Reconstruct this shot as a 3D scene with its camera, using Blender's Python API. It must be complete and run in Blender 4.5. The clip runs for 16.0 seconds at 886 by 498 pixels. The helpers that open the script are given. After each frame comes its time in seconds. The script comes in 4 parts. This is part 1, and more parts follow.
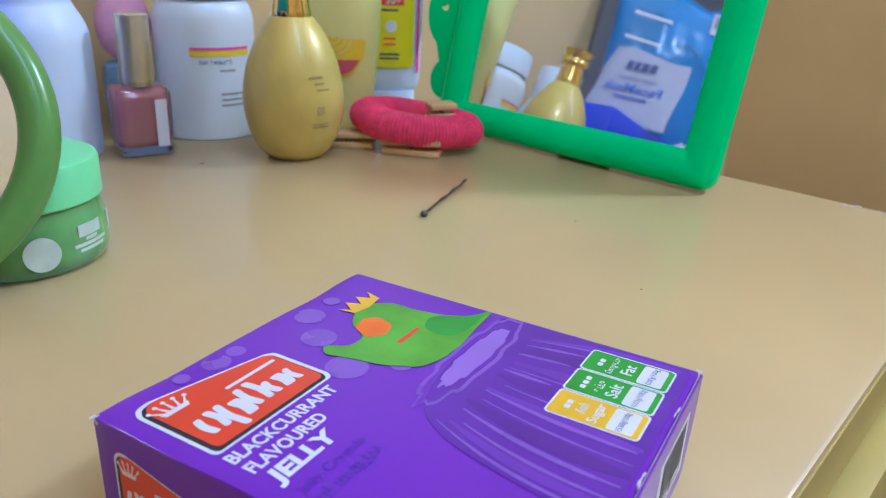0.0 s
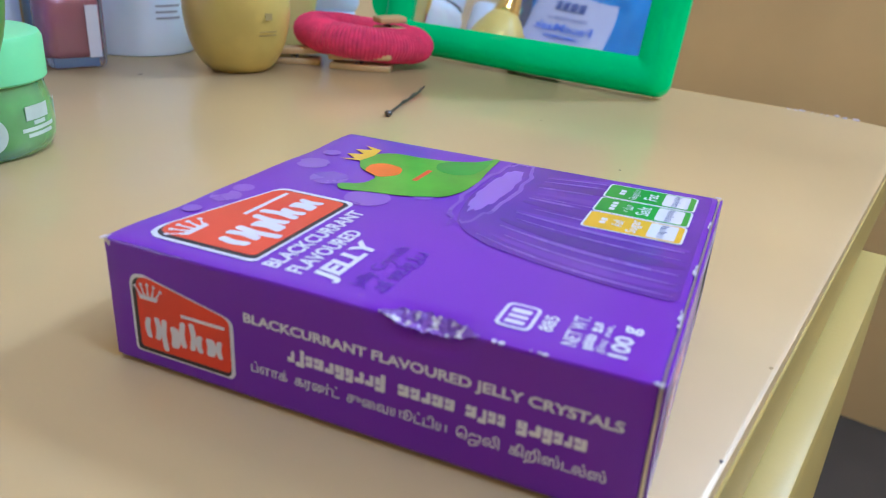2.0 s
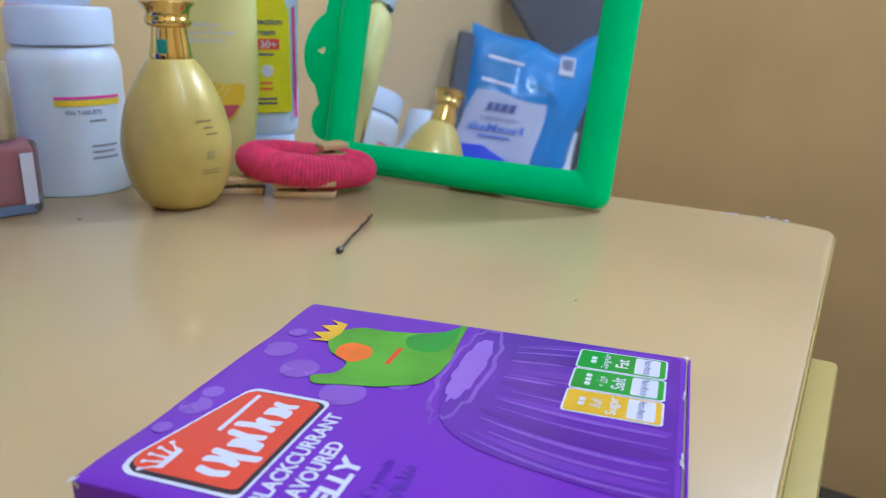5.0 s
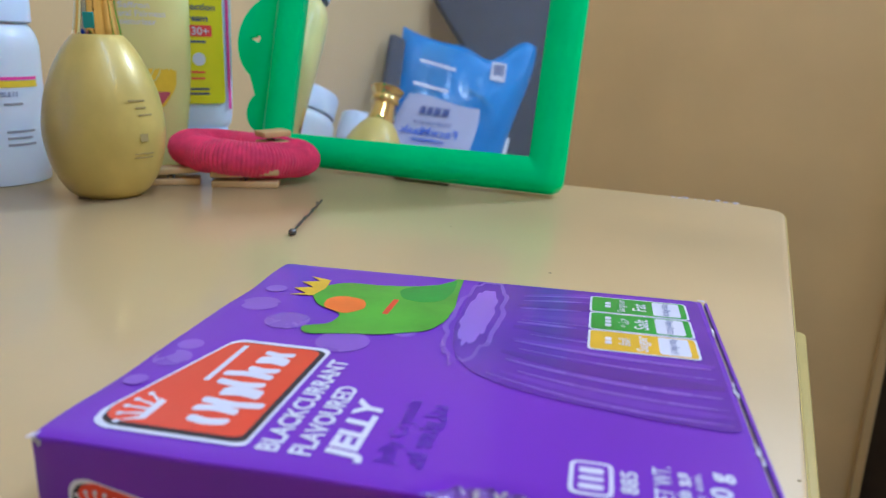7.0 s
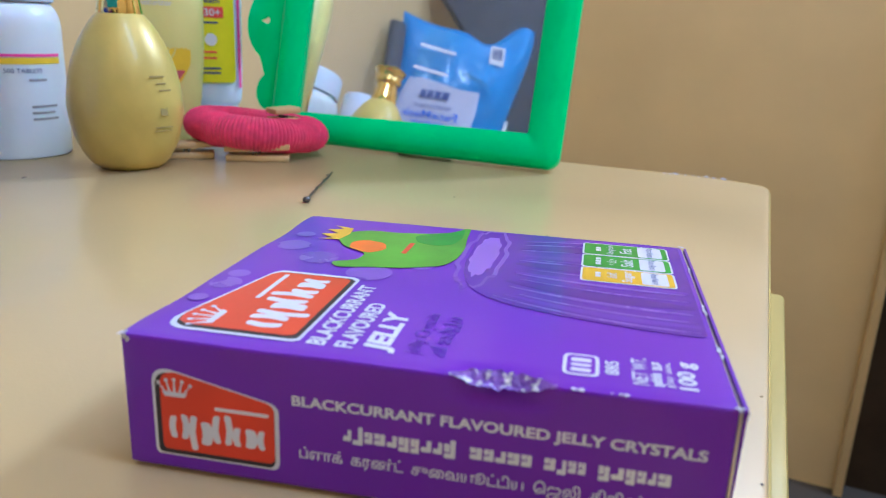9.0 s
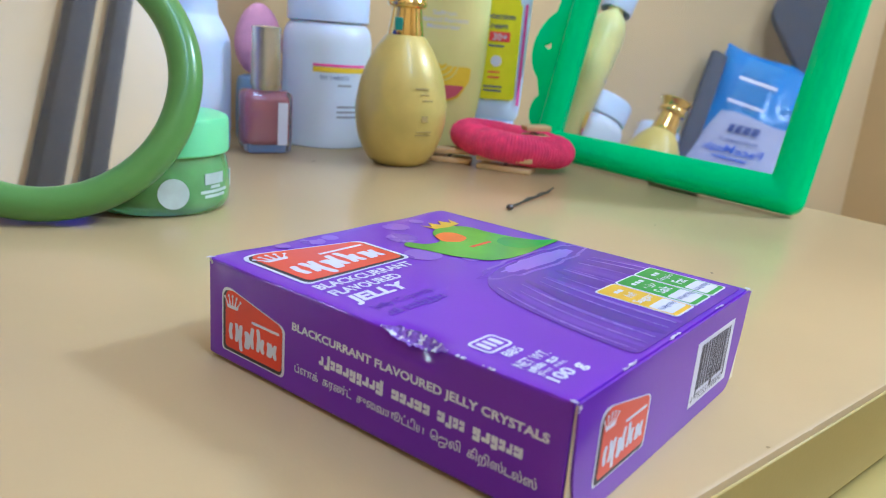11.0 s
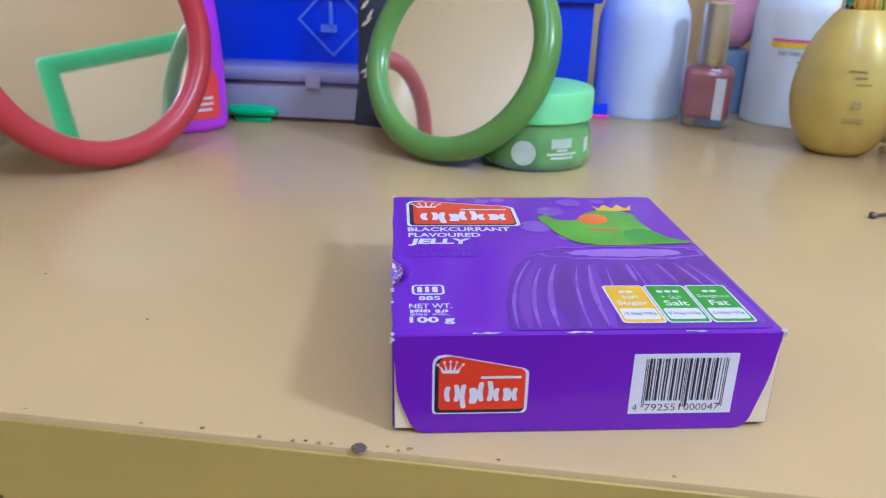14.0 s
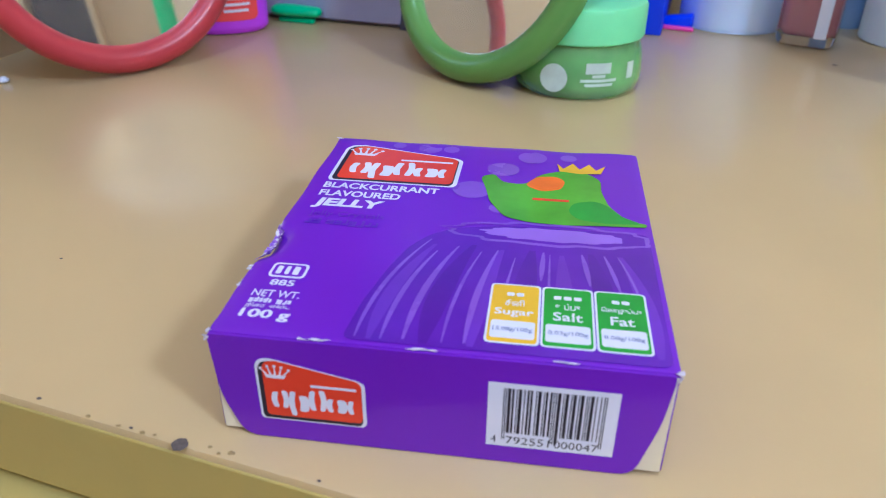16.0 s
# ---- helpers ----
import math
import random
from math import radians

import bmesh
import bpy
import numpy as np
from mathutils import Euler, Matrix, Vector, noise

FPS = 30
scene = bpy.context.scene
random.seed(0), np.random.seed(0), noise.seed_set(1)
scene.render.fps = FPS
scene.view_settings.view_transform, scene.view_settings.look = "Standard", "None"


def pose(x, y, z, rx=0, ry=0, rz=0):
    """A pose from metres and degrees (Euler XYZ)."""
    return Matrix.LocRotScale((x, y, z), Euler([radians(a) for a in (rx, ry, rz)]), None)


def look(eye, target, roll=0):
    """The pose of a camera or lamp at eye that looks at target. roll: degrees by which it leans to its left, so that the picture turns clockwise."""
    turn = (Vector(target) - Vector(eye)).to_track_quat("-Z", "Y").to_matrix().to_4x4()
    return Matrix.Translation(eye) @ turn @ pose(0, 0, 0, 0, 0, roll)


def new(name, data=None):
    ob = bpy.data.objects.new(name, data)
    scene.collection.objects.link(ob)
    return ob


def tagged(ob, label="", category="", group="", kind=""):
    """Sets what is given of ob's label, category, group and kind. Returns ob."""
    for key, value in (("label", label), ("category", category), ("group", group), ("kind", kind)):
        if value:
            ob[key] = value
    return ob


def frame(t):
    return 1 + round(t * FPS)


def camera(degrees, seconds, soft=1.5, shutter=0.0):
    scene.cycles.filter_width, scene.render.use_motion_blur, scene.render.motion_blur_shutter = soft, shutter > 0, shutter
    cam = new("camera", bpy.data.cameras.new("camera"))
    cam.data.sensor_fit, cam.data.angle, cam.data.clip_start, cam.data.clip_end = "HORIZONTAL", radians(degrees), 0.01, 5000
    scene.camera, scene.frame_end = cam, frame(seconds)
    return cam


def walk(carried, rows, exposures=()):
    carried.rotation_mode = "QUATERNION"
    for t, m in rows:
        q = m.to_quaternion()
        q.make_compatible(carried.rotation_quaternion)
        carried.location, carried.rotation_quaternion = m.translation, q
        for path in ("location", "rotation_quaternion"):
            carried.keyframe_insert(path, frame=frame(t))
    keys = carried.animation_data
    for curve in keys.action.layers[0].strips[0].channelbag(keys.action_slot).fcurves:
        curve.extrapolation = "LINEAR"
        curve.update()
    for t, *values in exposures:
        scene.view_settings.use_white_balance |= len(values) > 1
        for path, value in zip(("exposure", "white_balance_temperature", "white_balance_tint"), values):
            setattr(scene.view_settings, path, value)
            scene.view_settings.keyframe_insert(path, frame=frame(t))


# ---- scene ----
cam = camera(61.3, 16.0, soft=1.0)
PATH = [
    (0, (-0.07748, -0.02266, 0.86733), (0.08443, 0.06886, 0.79377), 2.60),
    (0.5, (-0.08816, -0.02241, 0.85561), (0.07705, 0.06400, 0.78321), 3.22),
    (1, (-0.09365, -0.01841, 0.84601), (0.07325, 0.06219, 0.77085), 3.67),
    (1.5, (-0.09625, -0.01052, 0.83514), (0.07168, 0.06494, 0.75700), 3.91),
    (2, (-0.09327, -0.00444, 0.83241), (0.07669, 0.06511, 0.75320), 3.74),
    (2.5, (-0.09145, -0.00056, 0.82878), (0.08079, 0.06464, 0.75080), 2.95),
    (3, (-0.09037, 0.00003, 0.84301), (0.08611, 0.06182, 0.77206), 1.95),
    (3.5, (-0.09139, 0.00243, 0.85167), (0.08759, 0.06292, 0.78603), 1.40),
    (4, (-0.08969, 0.00468, 0.85523), (0.09113, 0.06488, 0.79456), 1.26),
    (6.5, (-0.08616, 0.01627, 0.84161), (0.09986, 0.06492, 0.78658), 1.60),
    (7, (-0.08166, 0.02668, 0.83118), (0.10753, 0.06470, 0.77863), 1.98),
    (7.5, (-0.08825, 0.03039, 0.82472), (0.10208, 0.06247, 0.77233), 2.04),
    (8, (-0.10548, 0.03131, 0.82185), (0.08451, 0.06224, 0.76755), 2.21),
    (10.5, (-0.10677, -0.02116, 0.83842), (0.06481, 0.06555, 0.78326), 3.81),
    (11, (-0.10361, -0.04955, 0.83244), (0.04892, 0.06765, 0.77769), 4.79),
    (11.5, (-0.08532, -0.07959, 0.83505), (0.04265, 0.06408, 0.78043), 5.21),
    (12, (-0.06393, -0.10467, 0.83708), (0.03901, 0.05692, 0.77972), 5.38),
    (12.5, (-0.04854, -0.11661, 0.84132), (0.02608, 0.05813, 0.77887), 4.15),
    (13, (-0.03664, -0.12716, 0.84789), (0.01287, 0.05448, 0.78039), 2.65),
    (13.5, (-0.01475, -0.14241, 0.85591), (0.01413, 0.04239, 0.78508), 1.70),
    (14, (0.00149, -0.14925, 0.85639), (0.01357, 0.03613, 0.78233), 1.19),
    (14.5, (0.02030, -0.14694, 0.85507), (0.01833, 0.03767, 0.77817), 0.84),
    (15, (0.03617, -0.14400, 0.85978), (0.02330, 0.03866, 0.77935), 0.84),
    (15.5, (0.04994, -0.12915, 0.86220), (0.03105, 0.04947, 0.77422), 0.98),
    (16, (0.06218, -0.11121, 0.86472), (0.03873, 0.05962, 0.76339), 0.38),
]
walk(cam, [(t, look(eye, target, roll)) for t, eye, target, roll in PATH], exposures=[(0.0, -0.48, 5260, 5), (1.5, -0.32, 5270, 7), (4.0, -0.46, 5260, 5), (7.0, -0.50, 5240, 5), (8.2, -0.28, 5160, 6), (10.3, -0.24, 5220, 5), (12.5, -0.28, 5250, 7), (14.0, -0.36, 5330, 9), (16.0, -0.42, 5330, 9)])
cam.data.dof.use_dof, cam.data.dof.focus_distance, cam.data.dof.aperture_fstop = True, 0.215, 24.0

# ---- world and lamps ----
world = bpy.data.worlds.new("room_world")
scene.world = world
world.use_nodes = True
world.node_tree.nodes["Background"].inputs[0].default_value = (0.9, 0.95, 1.0, 1)
world.node_tree.nodes["Background"].inputs[1].default_value = 0.02


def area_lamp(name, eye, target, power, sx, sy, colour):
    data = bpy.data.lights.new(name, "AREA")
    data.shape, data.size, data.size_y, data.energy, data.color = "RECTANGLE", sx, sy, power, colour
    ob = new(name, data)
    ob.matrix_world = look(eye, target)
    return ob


bulb = bpy.data.lights.new("wall_bulb", "POINT")
bulb.energy, bulb.shadow_soft_size, bulb.color = 84.0, 0.11, (0.67, 0.78, 1.0)
new("wall_bulb", bulb).location = (1.13, -0.78, 1.86)
# Unseen cool fill from overhead, added to lift the faces the bulb misses.
area_lamp("cool_fill", (-0.03, -0.40, 1.85), (0.15, 0.18, 0.75), 8.5, 0.16, 0.9, (0.50, 0.65, 1.0))

TOP = 0.75
MM = 0.001


# ---- materials ----
def material(name, colour, rough=0.5, metal=0.0, vary=0.10, scale=30.0, bump=0.05, fine=600.0, coat=0.0,
             glass=0.0, ior=1.45, spec=0.5, sheen=0.0, specks=None, speck_scale=120.0, speck_cut=0.76, sub=0.0):
    m = bpy.data.materials.new(name)
    m.use_nodes = True
    n, l = m.node_tree.nodes, m.node_tree.links
    b = n["Principled BSDF"]
    co = n.new("ShaderNodeTexCoord")
    big = n.new("ShaderNodeTexNoise")
    big.inputs["Scale"].default_value, big.inputs["Detail"].default_value = scale, 5
    l.new(co.outputs["Object"], big.inputs["Vector"])
    ramp = n.new("ShaderNodeValToRGB")
    lo, hi = [tuple(min(1.0, c * k) for c in colour) + (1,) for k in (1 - vary, 1 + vary)]
    ramp.color_ramp.elements[0].color, ramp.color_ramp.elements[1].color = lo, hi
    ramp.color_ramp.elements[0].position, ramp.color_ramp.elements[1].position = 0.3, 0.7
    l.new(big.outputs["Fac"], ramp.inputs["Fac"])
    out = ramp.outputs["Color"]
    if specks:
        sp = n.new("ShaderNodeTexNoise")
        sp.inputs["Scale"].default_value, sp.inputs["Detail"].default_value = speck_scale, 2
        l.new(co.outputs["Object"], sp.inputs["Vector"])
        cut = n.new("ShaderNodeValToRGB")
        cut.color_ramp.elements[0].position, cut.color_ramp.elements[1].position = speck_cut, speck_cut + 0.03
        l.new(sp.outputs["Fac"], cut.inputs["Fac"])
        mix = n.new("ShaderNodeMixRGB")
        l.new(cut.outputs["Color"], mix.inputs[0])
        l.new(out, mix.inputs[1])
        mix.inputs[2].default_value = (*specks, 1)
        out = mix.outputs[0]
    l.new(out, b.inputs["Base Color"])
    grain = n.new("ShaderNodeTexNoise")
    grain.inputs["Scale"].default_value, grain.inputs["Detail"].default_value = fine, 3
    l.new(co.outputs["Object"], grain.inputs["Vector"])
    span = n.new("ShaderNodeMapRange")
    span.inputs[3].default_value, span.inputs[4].default_value = max(0.02, rough * 0.85), min(1.0, rough * 1.15)
    l.new(big.outputs["Fac"], span.inputs[0])
    l.new(span.outputs[0], b.inputs["Roughness"])
    bp = n.new("ShaderNodeBump")
    bp.inputs["Strength"].default_value, bp.inputs["Distance"].default_value = bump, 0.0006
    l.new(grain.outputs["Fac"], bp.inputs["Height"])
    l.new(bp.outputs[0], b.inputs["Normal"])
    b.inputs["Metallic"].default_value = metal
    b.inputs["Coat Weight"].default_value = coat
    b.inputs["Coat Roughness"].default_value = 0.12
    b.inputs["Transmission Weight"].default_value = glass
    b.inputs["IOR"].default_value = ior
    b.inputs["Specular IOR Level"].default_value = spec
    b.inputs["Sheen Weight"].default_value = sheen
    if sub:
        b.inputs["Subsurface Weight"].default_value = sub
        b.inputs["Subsurface Scale"].default_value = 0.01
    return m


def mirror_material(name, haze, tint=(0.84, 0.86, 0.86), metal=0.93):
    m = bpy.data.materials.new(name)
    m.use_nodes = True
    n, l = m.node_tree.nodes, m.node_tree.links
    b = n["Principled BSDF"]
    b.inputs["Metallic"].default_value = metal
    b.inputs["Base Color"].default_value = (*tint, 1)
    co = n.new("ShaderNodeTexCoord")
    dust = n.new("ShaderNodeTexNoise")
    dust.inputs["Scale"].default_value, dust.inputs["Detail"].default_value = 45, 6
    l.new(co.outputs["Object"], dust.inputs["Vector"])
    span = n.new("ShaderNodeMapRange")
    span.inputs[3].default_value, span.inputs[4].default_value = 0.005, 0.05
    l.new(dust.outputs["Fac"], span.inputs[0])
    l.new(span.outputs[0], b.inputs["Roughness"])
    film = n.new("ShaderNodeBsdfGlossy")
    film.inputs["Color"].default_value, film.inputs["Roughness"].default_value = (0.9, 0.93, 1.0, 1), 0.34
    mix = n.new("ShaderNodeMixShader")
    mix.inputs[0].default_value = 0.10 * haze
    l.new(b.outputs[0], mix.inputs[1])
    l.new(film.outputs[0], mix.inputs[2])
    l.new(mix.outputs[0], n["Material Output"].inputs["Surface"])
    return m


M_TABLE = material("tan_enamel", (0.55, 0.405, 0.198), 0.36, vary=0.06, scale=9, bump=0.06, fine=900, coat=0.4, specks=(0.40, 0.29, 0.15), speck_scale=95, speck_cut=0.79)
# Same tan paint as the top, with warm light put into the yellow.
M_FRONT = material("warm_lit_enamel", (0.50, 0.39, 0.115), 0.38, vary=0.06, scale=12, bump=0.08, fine=700)
M_CHIP = material("bare_steel_chip", (0.12, 0.095, 0.08), 0.6, vary=0.3, scale=900, bump=0.3)
M_PIT = material("shallow_paint_pit", (0.33, 0.23, 0.09), 0.6, vary=0.3, scale=900, bump=0.3)
# Near-black colour stands for the shade in the slit under the top.
M_GAP = material("dark_gap_shade", (0.05, 0.04, 0.03), 0.8)
M_WALL = material("tan_wall_paint", (0.67, 0.495, 0.255), 0.36, vary=0.07, scale=4, bump=0.08, fine=250, spec=0.45, specks=(0.56, 0.42, 0.22), speck_scale=40, speck_cut=0.74)
# Tan cement with the shade below the cabinet put into its colour.
M_FLOOR = material("shaded_cement", (0.055, 0.044, 0.034), 0.6, vary=0.12, scale=6, bump=0.1, fine=200)
M_CEIL = material("ceiling_paint", (0.72, 0.68, 0.6), 0.8, vary=0.04, scale=3)
M_DARKWOOD = material("dark_brown_wood", (0.018, 0.012, 0.010), 0.65, vary=0.25, scale=14, bump=0.1, spec=0.12)
M_DOOR = material("brown_door_wood", (0.055, 0.038, 0.024), 0.6, vary=0.25, scale=14, bump=0.1, spec=0.2)
M_PURPLE = material("purple_carton_print", (0.158, 0.016, 0.50), 0.35, vary=0.06, scale=18, bump=0.03, fine=1500, coat=0.52, spec=0.12)
M_CREAM = material("raw_cream_card", (0.78, 0.71, 0.52), 0.7, vary=0.06, scale=60)
M_SCUFF = material("torn_white_card", (0.66, 0.62, 0.72), 0.6, vary=0.25, scale=500, bump=0.5)
M_CRUMPLE = material("crumpled_foil_card", (0.24, 0.10, 0.55), 0.28, vary=0.2, scale=300, bump=0.8, fine=900, coat=0.3, specks=(0.72, 0.70, 0.80), speck_scale=520, speck_cut=0.53)
M_LILAC = material("lilac_print", (0.30, 0.14, 0.66), 0.3, vary=0.10, scale=40, bump=0.02, coat=0.52, spec=0.12)
M_LILAC2 = material("mid_violet_print", (0.225, 0.085, 0.55), 0.28, vary=0.10, scale=60, bump=0.02, coat=0.52, spec=0.12)
M_DEEP = material("deep_violet_print", (0.115, 0.016, 0.40), 0.25, vary=0.14, scale=50, bump=0.02, coat=0.52, spec=0.12)
M_SOFTV = material("soft_violet_print", (0.15, 0.032, 0.47), 0.26, vary=0.10, scale=60, bump=0.02, coat=0.52, spec=0.12)
M_SHADEV = material("plum_violet_print", (0.098, 0.013, 0.33), 0.26, vary=0.12, scale=60, bump=0.02, coat=0.52, spec=0.12)
M_DARKTXT = material("dark_plum_print", (0.10, 0.018, 0.40), 0.4)
M_RED = material("red_print", (0.74, 0.055, 0.022), 0.3, vary=0.05, scale=60, bump=0.02, coat=0.52, spec=0.12)
M_BLACKP = material("black_print", (0.02, 0.015, 0.03), 0.4)
M_WHITEP = material("white_print", (0.72, 0.73, 0.86), 0.35, vary=0.03, scale=80, bump=0.02, coat=0.52, spec=0.12)
M_GREENP = material("green_print", (0.035, 0.34, 0.035), 0.3, vary=0.15, scale=70, bump=0.02, coat=0.52, spec=0.12)
M_LEAF = material("leaf_green_print", (0.10, 0.36, 0.025), 0.3, vary=0.30, scale=55, bump=0.02, coat=0.52, spec=0.12)
M_ORANGE = material("orange_print", (0.86, 0.17, 0.015), 0.3, vary=0.12, scale=90)
M_YELLOWP = material("yellow_print", (0.80, 0.48, 0.02), 0.3, vary=0.06, scale=80, bump=0.02, coat=0.52, spec=0.12)
M_GOLDGLASS = material("frosted_gold_glass", (0.66, 0.51, 0.13), 0.38, metal=0.12, vary=0.16, scale=24, bump=0.14, fine=2500, coat=0.25)
M_GOLD = material("polished_gold_collar", (0.80, 0.58, 0.20), 0.12, metal=1.0, vary=0.05, scale=60, bump=0.01)
M_TEAL = material("teal_liner", (0.05, 0.34, 0.28), 0.3)
M_WHITEPL = material("white_plastic", (0.64, 0.74, 0.93), 0.38, vary=0.03, scale=25, bump=0.03, sub=0.15)
M_MILK = material("milky_plastic", (0.70, 0.76, 0.86), 0.35, vary=0.04, scale=25, bump=0.03, sub=0.2)
M_PINK = material("mauve_nail_lacquer", (0.62, 0.17, 0.23), 0.12, vary=0.05, scale=60, coat=0.8)
M_CLEAR = material("clear_glass", (0.93, 0.92, 0.95), 0.04, vary=0.01, bump=0.0, glass=0.95)
M_CAPGOLD = material("pale_gold_cap", (0.62, 0.55, 0.42), 0.25, metal=0.6, vary=0.08, scale=60)
M_SPONGE = material("pink_foam", (0.82, 0.40, 0.58), 0.75, vary=0.06, scale=150, bump=0.25, fine=2500)
M_GREENRIM = material("olive_green_plastic", (0.125, 0.30, 0.065), 0.30, vary=0.06, scale=30, bump=0.03, coat=0.2)
M_REDRIM = material("red_plastic_rim", (0.45, 0.040, 0.052), 0.32, vary=0.06, scale=30, bump=0.03)
M_BRIGHTGREEN = material("bright_green_plastic", (0.004, 0.74, 0.23), 0.32, vary=0.04, scale=30, bump=0.03, coat=0.15)
M_BACK = material("dark_mirror_back", (0.04, 0.04, 0.045), 0.6)
M_MIRROR = mirror_material("mirror_silver", 0.15)
M_HAZY = mirror_material("hazy_mirror_silver", 1.0, (0.84, 0.86, 0.82), 0.97)
M_JARLID = material("mint_green_lid", (0.25, 0.78, 0.36), 0.40, vary=0.04, scale=40, bump=0.04, sub=0.1)
M_JARGLASS = material("green_clear_plastic", (0.42, 0.94, 0.34), 0.06, vary=0.25, scale=55, bump=0.0, glass=0.62, ior=1.3, coat=0.5)
M_PALELAB = material("worn_pale_label", (0.55, 0.66, 0.60), 0.4, vary=0.12, scale=120)
M_GREYINK = material("grey_ink", (0.30, 0.30, 0.34), 0.5)
M_GOLDINK = material("dull_gold_ink", (0.36, 0.27, 0.09), 0.5)
M_GEL = material("green_gel", (0.13, 0.50, 0.10), 0.2, vary=0.55, scale=70, bump=0.3, fine=120, sub=0.1)
M_BLUEBOX = material("deep_blue_card", (0.008, 0.045, 0.78), 0.40, vary=0.05, scale=20, bump=0.04)
M_BLUELINE = material("pale_blue_print", (0.12, 0.20, 0.75), 0.5)
M_BAG = material("sky_blue_film", (0.004, 0.21, 0.62), 0.30, vary=0.14, scale=25, bump=0.3, fine=90, coat=0.12)
M_PACK = material("pale_lavender_film", (0.40, 0.42, 0.60), 0.3, vary=0.06, scale=30, bump=0.15, fine=120)
M_PALEBLUE = material("pale_blue_ink", (0.10, 0.42, 0.80), 0.5)
M_INK = material("navy_ink", (0.04, 0.07, 0.25), 0.5)
M_BLUEINK = material("blue_ink", (0.03, 0.12, 0.62), 0.5)
M_CASE = material("clear_lavender_plastic", (0.74, 0.73, 0.95), 0.15, vary=0.04, scale=30, glass=0.6)
M_CASEDARK = material("dark_case_contents", (0.20, 0.155, 0.20), 0.5, vary=0.6, scale=28)
M_CLIP = material("emerald_plastic", (0.02, 0.48, 0.19), 0.3, vary=0.06, scale=60)
M_PURPLEB = material("vivid_purple_plastic", (0.50, 0.05, 0.80), 0.35, vary=0.05, scale=30)
M_REDLAB = material("coral_red_label", (0.82, 0.07, 0.07), 0.4, vary=0.06, scale=40)
M_PALEYEL = material("pale_yellow_plastic", (0.80, 0.76, 0.30), 0.35, vary=0.04, scale=25, sub=0.1)
M_LABYEL = material("yellow_label", (0.84, 0.60, 0.03), 0.4, vary=0.08, scale=90)
M_LABROSE = material("rose_label", (0.56, 0.10, 0.15), 0.4, vary=0.05, scale=60)
M_LEMON = material("lemon_label", (0.82, 0.76, 0.0), 0.4, vary=0.04, scale=60)
M_PINKLAB = material("hot_pink_label", (0.82, 0.06, 0.36), 0.4, vary=0.05, scale=60)
M_TERRY = material("raspberry_terry", (0.84, 0.05, 0.17), 0.9, vary=0.16, scale=160, bump=0.6, fine=1800, sheen=0.2)
M_WOOD = material("pale_plywood", (0.66, 0.46, 0.22), 0.6, vary=0.15, scale=50, bump=0.1)
M_PIN = material("dark_steel_pin", (0.13, 0.12, 0.12), 0.35, metal=0.8, vary=0.1)
M_TISSUE = material("white_tissue_film", (0.74, 0.76, 0.84), 0.4, vary=0.08, scale=60, bump=0.2, fine=200)
M_CHARCOAL = material("charcoal_cloth", (0.055, 0.06, 0.085), 0.8, vary=0.15, scale=40, bump=0.3)


# ---- mesh helpers (millimetres in, metres out) ----
def mesh_of(name, bm, mat, smooth=True):
    bmesh.ops.scale(bm, vec=(MM, MM, MM), verts=bm.verts)
    bmesh.ops.recalc_face_normals(bm, faces=bm.faces)
    me = bpy.data.meshes.new(name)
    bm.to_mesh(me)
    bm.free()
    me.materials.append(mat)
    if smooth:
        me.shade_smooth()
        me.set_sharp_from_angle(angle=radians(38))
    return me


def place(x, y, z=0.0, rz=0.0, rx=0.0, ry=0.0):
    """A pose on the cabinet top, from millimetres and degrees."""
    return pose(x * MM, y * MM, TOP + z * MM, rx, ry, rz)


def thing(name, m, label, category, group=""):
    ob = new(name)
    ob.empty_display_size = 0.01
    ob.matrix_world = m
    return tagged(ob, label, category, group)


def part(name, bm, mat, parent, label="", m=None, smooth=True):
    ob = new(name, mesh_of(name, bm, mat, smooth))
    ob.parent = parent
    if m is not None:
        ob.matrix_basis = m
    return tagged(ob, label) if label else ob


def single(name, bm, mat, m, label, category, kind="", smooth=True):
    ob = new(name, mesh_of(name, bm, mat, smooth))
    ob.matrix_world = m
    return tagged(ob, label, category, kind=kind)


def lathe(profile, seg=48, sx=1.0, sy=1.0):
    bm = bmesh.new()
    rings = []
    for r, z in profile:
        if r < 1e-6:
            rings.append([bm.verts.new((0, 0, z))])
        else:
            rings.append([bm.verts.new((r * sx * math.cos(2 * math.pi * k / seg), r * sy * math.sin(2 * math.pi * k / seg), z)) for k in range(seg)])
    for a, b in zip(rings, rings[1:]):
        for k in range(seg):
            j = (k + 1) % seg
            if len(a) == 1 and len(b) > 1:
                bm.faces.new((a[0], b[j], b[k]))
            elif len(b) == 1 and len(a) > 1:
                bm.faces.new((a[k], a[j], b[0]))
            elif len(a) > 1:
                bm.faces.new((a[k], a[j], b[j], b[k]))
    return bm


def smooth_profile(points, steps=5):
    """Catmull-Rom through (r, z) points."""
    out = []
    p = [points[0], *points, points[-1]]
    for a, b, c, d in zip(p, p[1:], p[2:], p[3:]):
        for k in range(steps):
            u = k / steps
            out.append(tuple(0.5 * (2 * b[i] + (c[i] - a[i]) * u + (2 * a[i] - 5 * b[i] + 4 * c[i] - d[i]) * u * u + (3 * b[i] - a[i] - 3 * c[i] + d[i]) * u ** 3) for i in (0, 1)))
    out.append(points[-1])
    return [(max(r, 0.0), z) for r, z in out]


